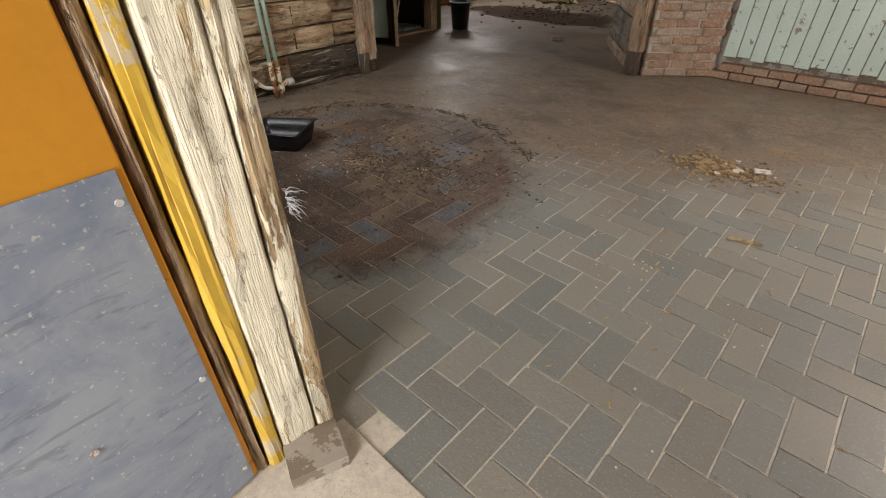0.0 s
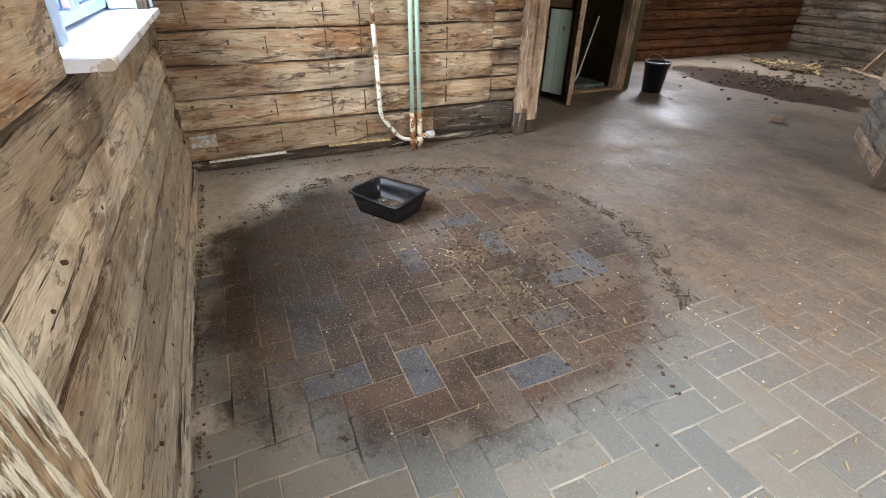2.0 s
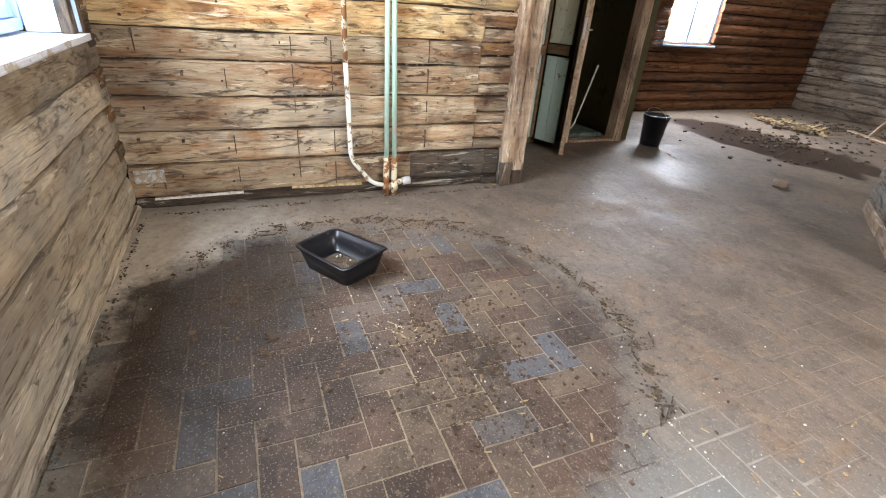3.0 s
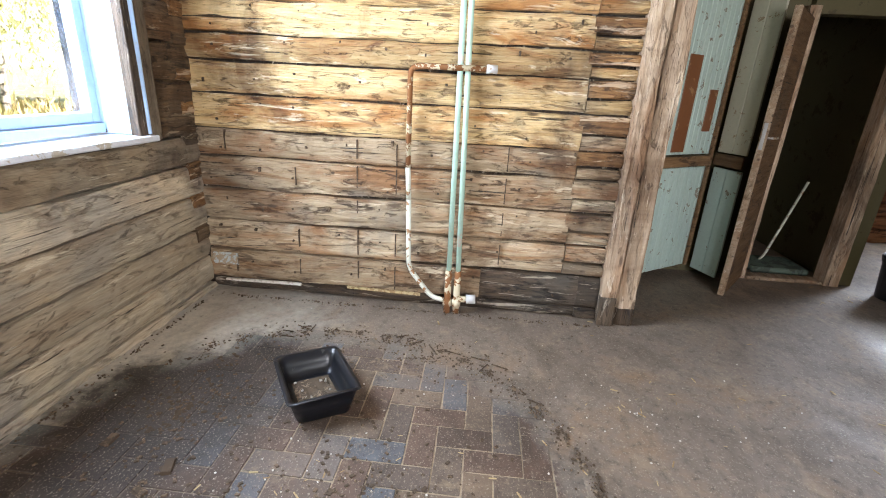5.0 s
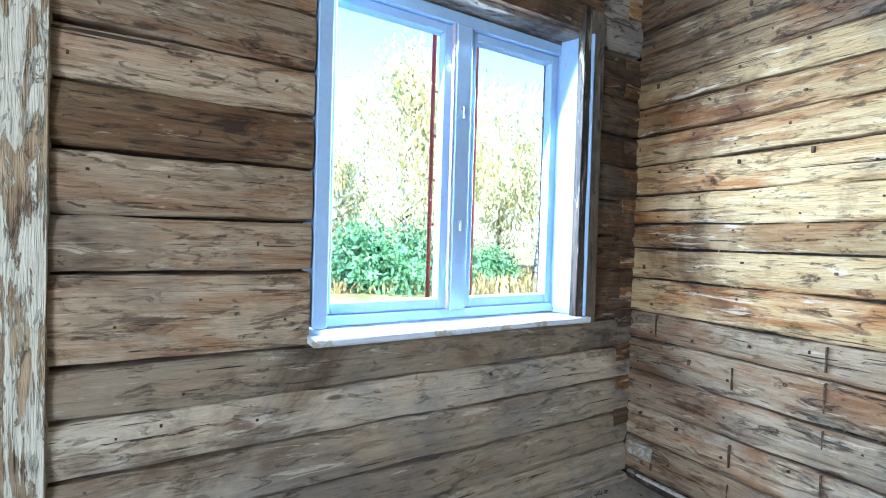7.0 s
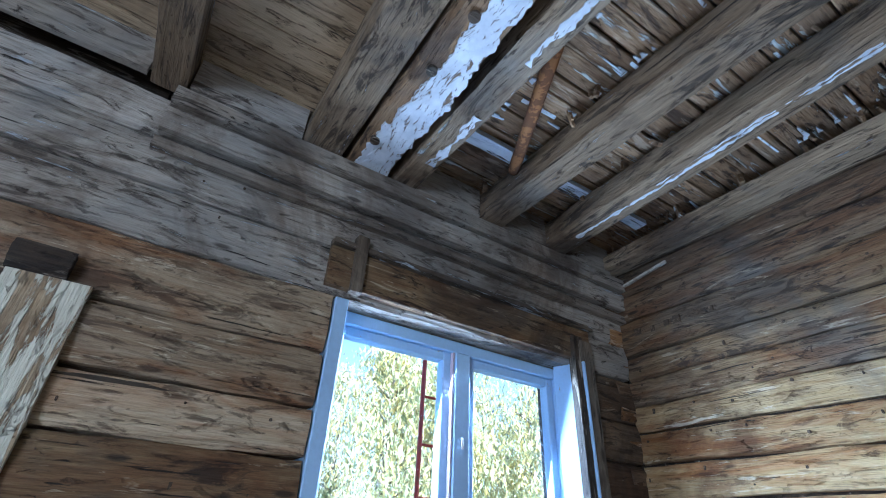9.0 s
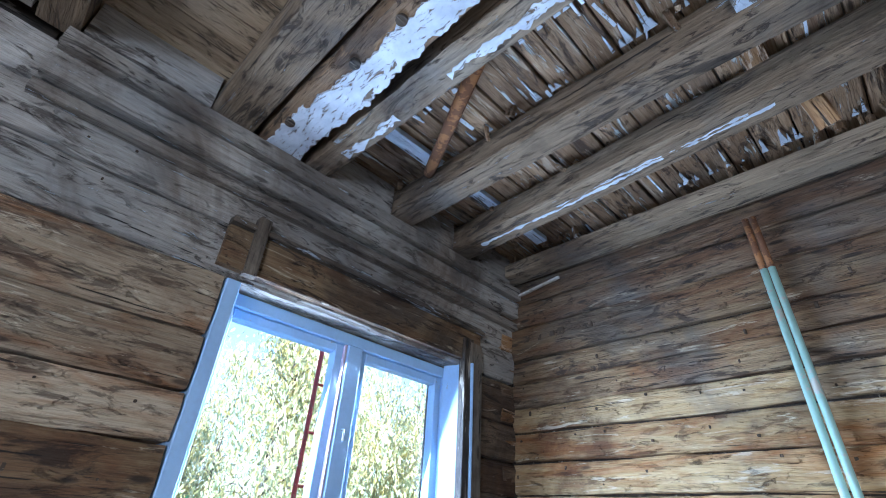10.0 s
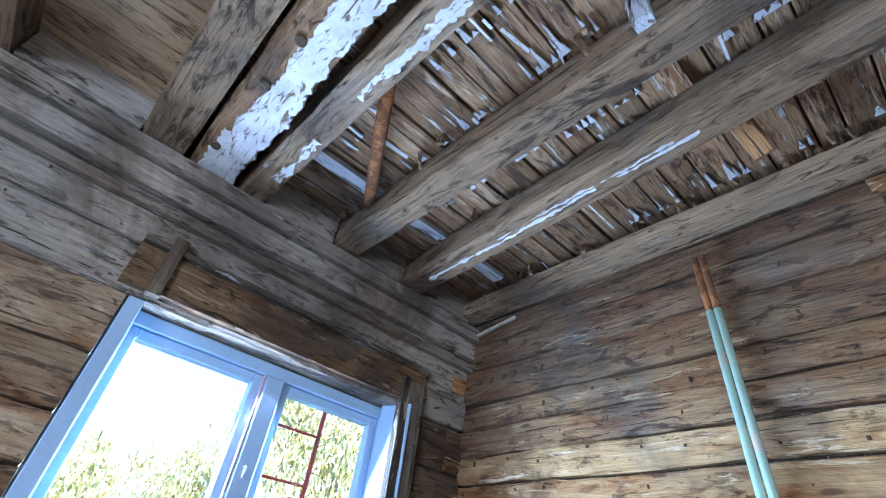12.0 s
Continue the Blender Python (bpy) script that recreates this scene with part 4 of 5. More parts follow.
stick("wall_plate", (-3.53, 0.36, 3.47), (-3.53, 5.2, 3.47), -0.14, 0.1, BEAM_WOOD, "grey wall plate under the ceiling planks", "wall plate", 825)
tagged(link_mesh("rusty_bar", tube([(-1.80, 1.55, 3.47), (-2.27, 0.72, 3.585)], 0.033, 10), RUST), "thick rust-orange iron bar wedged between joists", "iron bar")
for n_, (x, y) in enumerate(((-1.477, 1.12), (-1.482, 1.41), (-1.46, 0.62))):
    tagged(link_mesh("joist_peg", tube([(x, y, JZ - 0.022), (x, y, JZ + 0.05)], 0.024, 12), ROT_LOG), "dark round peg set in the rotten joist", "peg", "joist pegs")
# torn strips of paint and lath still hanging under the boards
bm = bmesh.new()
rr = random.Random(15)
for k in range(40):
    x = rr.uniform(-3.5, -1.85)
    y = rr.uniform(0.45, 4.2)
    L, w_ = rr.uniform(0.05, 0.30), rr.uniform(0.006, 0.02)
    add_box(bm, 0, L, -w_ / 2, w_ / 2, -0.0015, 0.0015, 0, pose(x, y, 3.655, rr.gauss(0, 18), rr.uniform(0, 8), rr.gauss(0, 5) + (180 if rr.random() < 0.5 else 0)))
tagged(link_mesh("paint_scraps", bm, PLASTER_WHITE), "torn white paint scraps hanging from the ceiling boards", "paint scraps", kind="stuff")
bm = bmesh.new()
for k in range(170):
    x = rr.choice((-2.27, -2.46, -2.80, -2.98, -1.83, -3.42)) + rr.gauss(0, 0.02)
    y = rr.uniform(0.45, 4.0)
    L, w_ = rr.uniform(0.04, 0.11), rr.uniform(0.008, 0.03)
    add_box(bm, -w_ / 2, w_ / 2, -w_ / 2, w_ / 2, -L, 0, 0, pose(x, y, 3.665, rr.gauss(0, 9), rr.gauss(0, 12), rr.uniform(0, 180)))
tagged(link_mesh("wood_scraps", bm, DECK), "ragged brown wood scraps along the joists", "wood scraps", kind="stuff")
# plaster left on the joists: ragged thin sheets


def ragged(y0, y1, xa, xb, z, thick, jag, seed, lean=0.0):
    bm = bmesh.new()
    n = int((y1 - y0) / 0.012)
    rows_ = []
    for k in range(n + 1):
        y = y0 + (y1 - y0) * k / n
        f = lambda s, q: noise.noise(Vector((y * s, seed + q, 0.3)))
        a = xa + jag * (0.8 * f(3.0, 0) + 0.7 * f(13.0, 3) + 0.6 * f(41.0, 5))
        b = xb + jag * (0.7 * f(4.0, 9) + 0.6 * f(17.0, 7) + 0.5 * f(43.0, 6)) + lean * (y - y0)
        a += lean * (y - y0)
        b = max(b, a + 0.004)
        zz = z + 0.003 * f(9.0, 2)
        rows_.append([bm.verts.new(p) for p in ((a, y, zz + thick), (a + 0.002, y, zz), (a * 0.66 + b * 0.34, y, zz - 0.002 * f(25, 1)), (a * 0.34 + b * 0.66, y, zz + 0.002 * f(22, 4)), (b - 0.002, y, zz), (b, y, zz + thick))])
    for p, q in zip(rows_, rows_[1:]):
        for c in range(5):
            bm.faces.new((p[c], p[c + 1], q[c + 1], q[c]))
    bmesh.ops.recalc_face_normals(bm, faces=bm.faces)
    return bm


for y0, y1, xa, xb, dz, jag, seed, lean, label in (
        (0.40, 3.6, -1.625, -1.482, 0.012, 0.032, 2.0, -0.006, "thick flaking white plaster under the rotten joist"),
        (0.40, 0.75, -1.62, -1.45, 0.009, 0.03, 8.0, 0.0, "thin flaking white plaster at the joist end"),
        (1.36, 2.9, -1.812, -1.772, 0.006, 0.028, 5.0, -0.020, "white paint streak under a joist"),
        (0.62, 1.02, -1.805, -1.765, 0.006, 0.03, 6.0, -0.02, "white paint patch under a joist"),
        (0.6, 2.3, -2.905, -2.885, 0.005, 0.018, 9.0, 0.038, "thin blue-white paint streak under a joist"),
        (1.2, 2.2, -2.855, -2.845, 0.005, 0.016, 12.0, 0.038, "thin blue-white paint streak under a joist")):
    tagged(link_mesh("plaster_patch", ragged(y0, y1, xa, xb, JZ - dz, dz + 0.004, jag, seed, lean), JOIST_PLASTER), label, "plaster")
# boards closing the ends of the bays over the window wall, and ragged whitewash left along the joist sides
for n_, (x0, x1) in enumerate(((-3.45, -2.99), (-2.81, -2.45), (-2.27, -1.83), (-1.16, -0.64), (-0.47, 0.2))):
    bay = timber(x1 - x0, 0.03, 0.21, 840 + n_, 0.004, 0.006, 0.08)
    ob = tagged(link_mesh("bay_board", bay, PLATE_GREY), "weathered grey board closing the gap between joists", "board", "bay boards")
    ob.matrix_world = pose(x1, 0.40 + 0.01 * (n_ % 2), 3.445, 0, 0, 180)
bm = bmesh.new()
rr = random.Random(27)
for x, y0, y1, n in ((-2.30, 1.75, 4.2, 46), (-2.66, 1.8, 4.2, 40), (-3.40, 1.7, 4.2, 40), (-2.30, 0.9, 1.7, 10), (-1.99, 0.9, 3.0, 22), (-2.62, 0.8, 1.7, 10)):
    for k in range(n):
        y = rr.uniform(y0, y1)
        reach, half = min(0.18, rr.expovariate(1 / 0.06) + 0.012), rr.uniform(0.004, 0.013)
        pts = [(0, -half * 1.5), (reach * 0.35, -half * rr.uniform(0.6, 1.0)), (reach * 0.8, -half * rr.uniform(0.2, 0.8)), (reach, half * rr.uniform(-0.3, 0.3)), (reach * 0.75, half * rr.uniform(0.3, 0.9)), (reach * 0.3, half * rr.uniform(0.7, 1.1)), (0, half * 1.4)]
        low = [bm.verts.new((x + u, y + v, 3.647 + rr.uniform(-0.002, 0.002))) for u, v in pts]
        top = [bm.verts.new((v.co.x, v.co.y, 3.656)) for v in low]
        bm.faces.new(low[::-1])
        for c in range(len(low)):
            bm.faces.new((low[c], low[(c + 1) % len(low)], top[(c + 1) % len(low)], top[c]))
tagged(link_mesh("whitewash_tongues", bm, JOIST_PLASTER), "ragged tongues of old whitewash along joists and planks", "plaster", kind="stuff")

# ---------------------------------------------------------------- pipes
pipes = thing("heating_pipes", "pair of mint-painted upright pipes with rusty lower ends", "pipe")
for y, ym, yt in ((1.985, 1.982, 1.972), (2.045, 2.025, 2.008)):
    part("riser", tube([(-3.49, y, 0.30), (-3.49, ym, 1.6), (-3.49, yt, 3.03)], 0.0165, 12), MINT_PIPE, pipes)
    part("foot", tube([(-3.49, y, -0.01), (-3.488, y, 0.30)], 0.022, 12), RUSTY_PIPE, pipes, "rusty cream pipe foot")
    part("elbow", tube([(-3.488, y, 0.05), (-3.488, y, 0.10)], 0.030, 12), RUSTY_PIPE, pipes)
    part("top", tube([(-3.49, yt, 3.03), (-3.49, yt - 0.006, 3.34)], 0.0162, 12), RUST, pipes, "bare rusty pipe top")
part("branch", tube([(-3.488, 2.05, 0.10), (-3.487, 2.11, 0.105)], 0.022, 10), RUSTY_PIPE, pipes)
part("branch_cap", tube([(-3.487, 2.11, 0.105), (-3.487, 2.17, 0.11)], 0.03, 12), METAL, pipes, "white capped pipe end")
loop = thing("pipe_loop", "thin rust-flaked pipe bent up from the floor and over the risers", "pipe")
part("lower", tube(bend([(-3.48, 1.96, 0.09), (-3.48, 1.88, 0.10), (-3.485, 1.72, 0.30), (-3.485, 1.71, 0.75)], 0.06), 0.016, 10), CREAM_PIPE, loop)
part("middle", tube([(-3.485, 1.71, 0.75), (-3.485, 1.70, 0.95)], 0.0165, 10), CREAM_PIPE, loop)
part("upper", tube(bend([(-3.485, 1.70, 0.95), (-3.485, 1.70, 1.52), (-3.462, 1.80, 1.525), (-3.455, 2.13, 1.525)], 0.05), 0.0165, 10), RUSTY_PIPE, loop)
part("end_cap", tube([(-3.455, 2.13, 1.525), (-3.455, 2.19, 1.525)], 0.024, 12), METAL, loop, "pale threaded pipe end")
# ---------------------------------------------------------------- loose things
def tray():
    t = thing("plastic_tray", "black plastic tray with dry dirt in it, lying on the floor", "tray", pose(-2.49, 1.45, 0.002, 0, 0, 33))
    bm = bmesh.new()
    def loop_(hx, hy, z, r, sag=0.0):
        pts = []
        for cx, cy, a0 in ((hx - r, hy - r, 0), (-hx + r, hy - r, 90), (-hx + r, -hy + r, 180), (hx - r, -hy + r, 270)):
            for k in range(5):
                a = radians(a0 + k * 22.5)
                x, y = cx + r * math.cos(a), cy + r * math.sin(a)
                pts.append(bm.verts.new((x * 0.80 * (1 + 0.04 * y / hy), y * 0.94, z * 1.12 + (0.10 * z if x * y > 0 else 0.0) - sag * max(0, x / hx) ** 2 * (1 - abs(y / hy) ** 3))))
        return pts
    loops = [loop_(0.205, 0.125, 0.0, 0.04), loop_(0.225, 0.145, 0.06, 0.04), loop_(0.245, 0.158, 0.104, 0.045, -0.022), loop_(0.262, 0.172, 0.106, 0.05, -0.022), loop_(0.262, 0.172, 0.112, 0.05, -0.022), loop_(0.238, 0.150, 0.110, 0.04, -0.022), loop_(0.215, 0.135, 0.06, 0.035), loop_(0.195, 0.115, 0.010, 0.035)]
    for a, b in zip(loops, loops[1:]):
        for k in range(20):
            bm.faces.new((a[k], a[(k + 1) % 20], b[(k + 1) % 20], b[k])).smooth = True
    bm.faces.new(loops[0][::-1])
    bm.faces.new(loops[-1])
    bmesh.ops.recalc_face_normals(bm, faces=bm.faces)
    part("shell", bm, BLACK_PLASTIC, t)
    r = bmesh.new()
    bmesh.ops.create_grid(r, x_segments=16, y_segments=12, size=1.0)
    for v in r.verts:
        f = noise.noise(Vector((v.co.x * 2.1, v.co.y * 2.1, 3.3)))
        v.co = Vector((v.co.x * 0.135, v.co.y * 0.09, 0.012 + max(0.0, 0.03 * (f + 0.25)) * (1 - abs(v.co.x) ** 3)))
    part("dirt", r, DIRT, t, "dry crumbly brown dirt")
    q = bmesh.new()
    rr = random.Random(2)
    for k in range(16):
        add_box(q, -0.006, 0.006, -0.004, 0.004, 0, 0.006, 0, pose(rr.uniform(-0.12, 0.12), rr.uniform(-0.08, 0.08), rr.uniform(0.015, 0.03), rr.uniform(0, 90), 0, rr.uniform(0, 180)))
    part("crumbs", q, PALE_CHIP, t)["kind"] = "stuff"


tray()


def bucket(x, y):
    t = thing("bucket", "black plastic bucket with a wire bail, on the floor", "bucket", pose(x, y, 0.0))
    bm = bmesh.new()
    prof = [(0.0, 0.004), (0.105, 0.0), (0.112, 0.004), (0.138, 0.30), (0.146, 0.30), (0.146, 0.325), (0.149, 0.325), (0.152, 0.35), (0.144, 0.352), (0.136, 0.34), (0.105, 0.02), (0.0, 0.018)]
    rings = []
    for r, z in prof:
        rings.append([bm.verts.new((max(r, 1e-4) * math.cos(k * math.tau / 24), max(r, 1e-4) * math.sin(k * math.tau / 24), z)) for k in range(24)])
    for a, b in zip(rings, rings[1:]):
        for k in range(24):
            bm.faces.new((a[k], a[(k + 1) % 24], b[(k + 1) % 24], b[k])).smooth = True
    bmesh.ops.recalc_face_normals(bm, faces=bm.faces)
    part("body", bm, BLACK_PLASTIC, t)
    part("bail", tube([(0.152 * math.cos(a), -0.05 * math.sin(a), 0.325 + 0.11 * math.sin(a)) for a in [math.pi * k / 14 for k in range(15)]], 0.003, 6), METAL, t)


bucket(-4.38, 5.48)
rnd = random.Random(21)
chunk = tagged(link_mesh("brick_fragment", box(-0.06, 0.06, -0.045, 0.045, 0, 0.055, 0.008), PIER_BRICK), "broken pale brick lying on the floor", "brick")
chunk.matrix_world = pose(-2.92, 5.72, -0.002, 4, 0, 35)


def scatter(name, label, category, spots, count, size, material, seed, flat=0.35, length=1.0, z=0.0):
    """Loose crumbs on the floor, as one heap of stuff. spots: x, y, radius x, radius y."""
    bm = bmesh.new()
    rr = random.Random(seed)
    for k in range(count):
        cx, cy, rx, ry = spots[k % len(spots)]
        a, r = rr.uniform(0, math.tau), abs(rr.gauss(0, 0.55))
        s = size * rr.uniform(0.4, 1.5)
        add_box(bm, -s * length, s * length, -s, s, 0, s * 2 * flat, 0, pose(cx + rx * r * math.cos(a), cy + ry * r * math.sin(a), z, rr.uniform(-12, 12), rr.uniform(-12, 12), rr.uniform(0, 180)))
    return tagged(link_mesh(name, bm, material), label, category, kind="stuff")


ROOM = [(-1.9, 1.6, 1.1, 1.0), (-1.0, 2.4, 1.6, 1.2), (-2.6, 3.0, 1.0, 1.6), (0.0, 1.8, 1.0, 1.4)]
scatter("dark_crumbs", "small dark crumbs and soot flakes on the floor", "debris", [(-1.9, 1.7, 0.9, 0.8), (-1.5, 1.9, 0.7, 0.7), (-2.3, 0.9, 0.8, 0.5)], 1100, 0.0045, TWIG, 31, 0.4, 1.6)
scatter("pale_crumbs", "small pale crumbs of plaster on the floor", "debris", ROOM, 320, 0.0026, PALE_CHIP, 32, 0.5)
scatter("brown_crumbs", "crumbly brown dirt on the floor", "debris", [(-1.85, 1.85, 0.35, 0.3), (-1.35, 1.75, 0.4, 0.4), (-2.9, 1.9, 0.35, 0.7)], 900, 0.0035, DIRT, 33, 0.4)
scatter("straw_bits", "bits of straw and splinters on the floor", "debris", ROOM + [(-4.0, 5.4, 0.9, 0.9)], 200, 0.0022, STRAW, 34, 0.6, 6.0)
scatter("arc_rubble", "crumbly ridge of mortar round the stove base", "debris", [(-1.9 + 1.2 * math.cos(a), 1.5 + 1.2 * math.sin(a), 0.10, 0.07) for a in [radians(52 + 8 * k) for k in range(22)]], 1500, 0.0032, DIRT, 35, 0.5)
scatter("rubble_heap", "low heap of sand, mortar crumbs and chips", "debris", [(-0.05, 3.08, 0.42, 0.22), (-0.2, 3.1, 0.2, 0.2)], 900, 0.006, SAND, 36, 0.5)
scatter("rubble_chips", "pale chips of plaster on the rubble heap", "debris", [(0.0, 3.1, 0.35, 0.2)], 16, 0.012, PALE_CHIP, 37, 0.35)
scatter("edge_crumbs", "crumbs along the foot of the log wall", "debris", [(-0.9 - 0.26 * k, 0.38, 0.16, 0.03) for k in range(10)] + [(-3.46, 0.6 + 0.25 * k, 0.03, 0.15) for k in range(10)], 600, 0.0034, DIRT, 38, 0.5)
scatter("debris_pile", "heap of sticks and dirt on the far floor", "debris", [(-4.85, 8.75, 0.35, 0.22)], 900, 0.022, DIRT, 39, 0.8, 2.0)
scatter("debris_sticks", "loose sticks on the far heap", "debris", [(-4.85, 8.75, 0.5, 0.3)], 60, 0.012, STRAW, 40, 0.8, 12.0, 0.03)
scatter("far_crumbs", "scattered dirt on the far room floor", "debris", [(-4.2, 7.6, 1.3, 1.2), (-4.5, 9.6, 1.2, 0.8)], 500, 0.012, TWIG, 41, 0.5, 1.5)
for n_, (x, y, s, r) in enumerate(((-2.02, 1.02, 0.05, 20), (-1.87, 0.99, 0.04, 70), (-2.12, 0.72, 0.045, 0), (-1.62, 1.2, 0.03, 40))):
    c = tagged(link_mesh("charred_chip", timber(s * 1.4, s * 0.7, s * 0.3, 900 + n_, 0.006, 0.006, 0.01), TWIG), "small charred wood chip on the floor", "wood chip", "charred chips")
    c.matrix_world = pose(x, y, -0.001, 0, 0, r)
flake = tagged(link_mesh("plaster_flake", timber(0.085, 0.055, 0.014, 910, 0.006, 0.006, 0.015), PALE_CHIP), "flat pale flake of plaster on the rubble", "flake")
flake.matrix_world = pose(0.08, 3.12, 0.01, 0, 0, 20)
sl = stick("wood_splinter", (0.18, 2.27, 0.0), (0.32, 2.31, 0.0), 0.02, 0.008, STRAW, "thin wood splinter on the brick floor", "splinter", 911)
board1 = stick("leaning_board", (-4.15, 9.42, 0.0), (-3.55, 9.3, 1.1), 0.09, 0.025, POST_WOOD, "pale board leaning in the far room", "board", 912)
stick("floor_board", (-4.5, 9.55, 0.0), (-3.6, 9.1, 0.0), 0.09, 0.025, POST_WOOD, "pale board lying on the far floor", "board", 913)
stick("pale_splinter", (-3.515, 0.45, 0.085), (-3.515, 0.98, 0.09), -0.012, 0.014, PALE_CHIP, "long pale splinter along the foot of the log wall", "splinter", 914)
stick("pale_splinter", (-3.515, 1.3, 0.10), (-3.515, 1.8, 0.09), -0.010, 0.012, STRAW, "long pale splinter along the foot of the log wall", "splinter", 915)
pp = tagged(link_mesh("paint_patch", timber(0.17, 0.006, 0.085, 916, 0.024, 0.004, 0.010), OLD_BLUE), "patch of old pale blue paint on a log", "paint patch")
pp.matrix_world = pose(PIPE_X + 0.017, 0.36, 0.19, 0, 0, 90)
stick("pale_splinter", (-3.53, 0.36, 3.345), (-3.53, 0.78, 3.40), -0.012, 0.016, PALE_CHIP, "pale torn strip in the corner under the ceiling", "splinter", 917)
# twigs lying along the stove's edge
bm = bmesh.new()
rr = random.Random(5)
for k in range(38):
    a = radians(rr.uniform(48, 200))
    c = Vector((-1.9 + 1.22 * math.cos(a), 1.5 + 1.22 * math.sin(a), 0.004))
    d = Vector((-math.sin(a), math.cos(a), 0)).normalized() * rr.uniform(0.015, 0.05)
    d.rotate(Euler((0, 0, rr.gauss(0, 0.6))))
    add_box(bm, -d.length, d.length, -0.0025, 0.0025, 0, 0.005, 0, Matrix.Translation(c + Vector((rr.gauss(0, 0.03), rr.gauss(0, 0.03), 0))) @ pose(0, 0, 0, 0, 0, math.degrees(math.atan2(d.y, d.x))))
tagged(link_mesh("twigs", bm, TWIG), "dark twigs and splinters along the stove edge", "twigs", kind="stuff")

# nails and nail holes in the log walls
bm = bmesh.new()
rr = random.Random(6)
for i, (a, b) in enumerate(zip(PIPE_ROWS[1:18], PIPE_ROWS[2:19])):
    for k in range(9):
        y = 0.45 + k * 0.27 + rr.gauss(0, 0.05)
        z = (a + b) / 2 + rr.uniform(-0.3, 0.3) * (b - a)
        s = rr.uniform(0.0035, 0.008)
        add_box(bm, PIPE_X - 0.01, PIPE_X + 0.016, y - s, y + s, z - s, z + s * (1.0 if rr.random() < 0.8 else 3.0), 0.002)
for i, (a, b) in enumerate(zip(WIN_ROWS[1:15], WIN_ROWS[2:16])):
    for k in range(9 if i > 5 else 3):
        x = -0.75 - k * 0.3 + rr.gauss(0, 0.07)
        z = (a + b) / 2 + rr.uniform(-0.3, 0.3) * (b - a)
        if WX0 - 0.2 < x < WX1 + 0.05 and WZ0 - 0.1 < z < WZ1 + 0.3:
            continue
        s = rr.uniform(0.003, 0.006)
        add_box(bm, x - s, x + s, WIN_Y - 0.01, WIN_Y + 0.010, z - s, z + s * (1.0 if rr.random() < 0.8 else 3.0), 0.002)
for y in (0.52, 0.97, 1.37, 1.62, 2.3):
    for i in (1, 2, 3, 4, 5):
        if rr.random() < 0.75:
            a, b = PIPE_ROWS[i], PIPE_ROWS[i + 1]
            add_box(bm, PIPE_X - 0.01, PIPE_X + 0.0145, y - 0.003, y + 0.003, a + rr.uniform(0, 0.08), b - rr.uniform(0.01, 0.05))
for k, y in enumerate((0.47, 0.58, 0.68, 0.75, 0.88, 0.97, 1.10)):
    s = rr.uniform(0.012, 0.026)
    add_box(bm, PIPE_X - 0.01, PIPE_X + 0.017, y - s, y + s, 3.0 + rr.uniform(-0.01, 0.02) - s, 3.0 + s * 1.3, 0.003)
tagged(link_mesh("wall_nails", bm, TWIG), "old dark nails and pegs in the log walls", "nails", kind="stuff")

# ---------------------------------------------------------------- outdoors
ground = tagged(link_mesh("ground", box(-400, 400, -600, 400, -0.6, -0.45), GRASS), "autumn meadow of dry and green grass", "ground", kind="structure")
ladder = thing("ladder", "red-painted iron ladder standing outside the window", "ladder")
for x, top in ((-3.0, 3.45), (-3.46, 3.5)):
    part("rail", tube([(x, -1.4, -0.46), (x, -1.4, top)], 0.02, 8), RED_PAINT, ladder)
for k in range(8):
    part("rung", tube([(-3.0, -1.4, 0.055 + 0.40 * k), (-3.46, -1.4, 0.055 + 0.40 * k)], 0.012, 8), RED_PAINT, ladder)


def leaves(points, size, seed, droop):
    g = np.random.default_rng(seed)
    n = len(points)
    u = g.normal(size=(n, 3))
    u /= np.linalg.norm(u, axis=1, keepdims=True)
    w = np.cross(u, g.normal(size=(n, 3)))
    w /= np.linalg.norm(w, axis=1, keepdims=True)
    u[:, 2] -= droop
    s = size * g.uniform(0.6, 1.4, (n, 1))
    v = np.stack([points - u * s, points + w * s * 0.5, points + u * s, points - w * s * 0.5], axis=1).reshape(-1, 3)
    f = [(4 * i, 4 * i + 1, 4 * i + 2, 4 * i + 3) for i in range(n)]
    me = bpy.data.meshes.new("crown")
    me.from_pydata(v.tolist(), [], f)
    return me


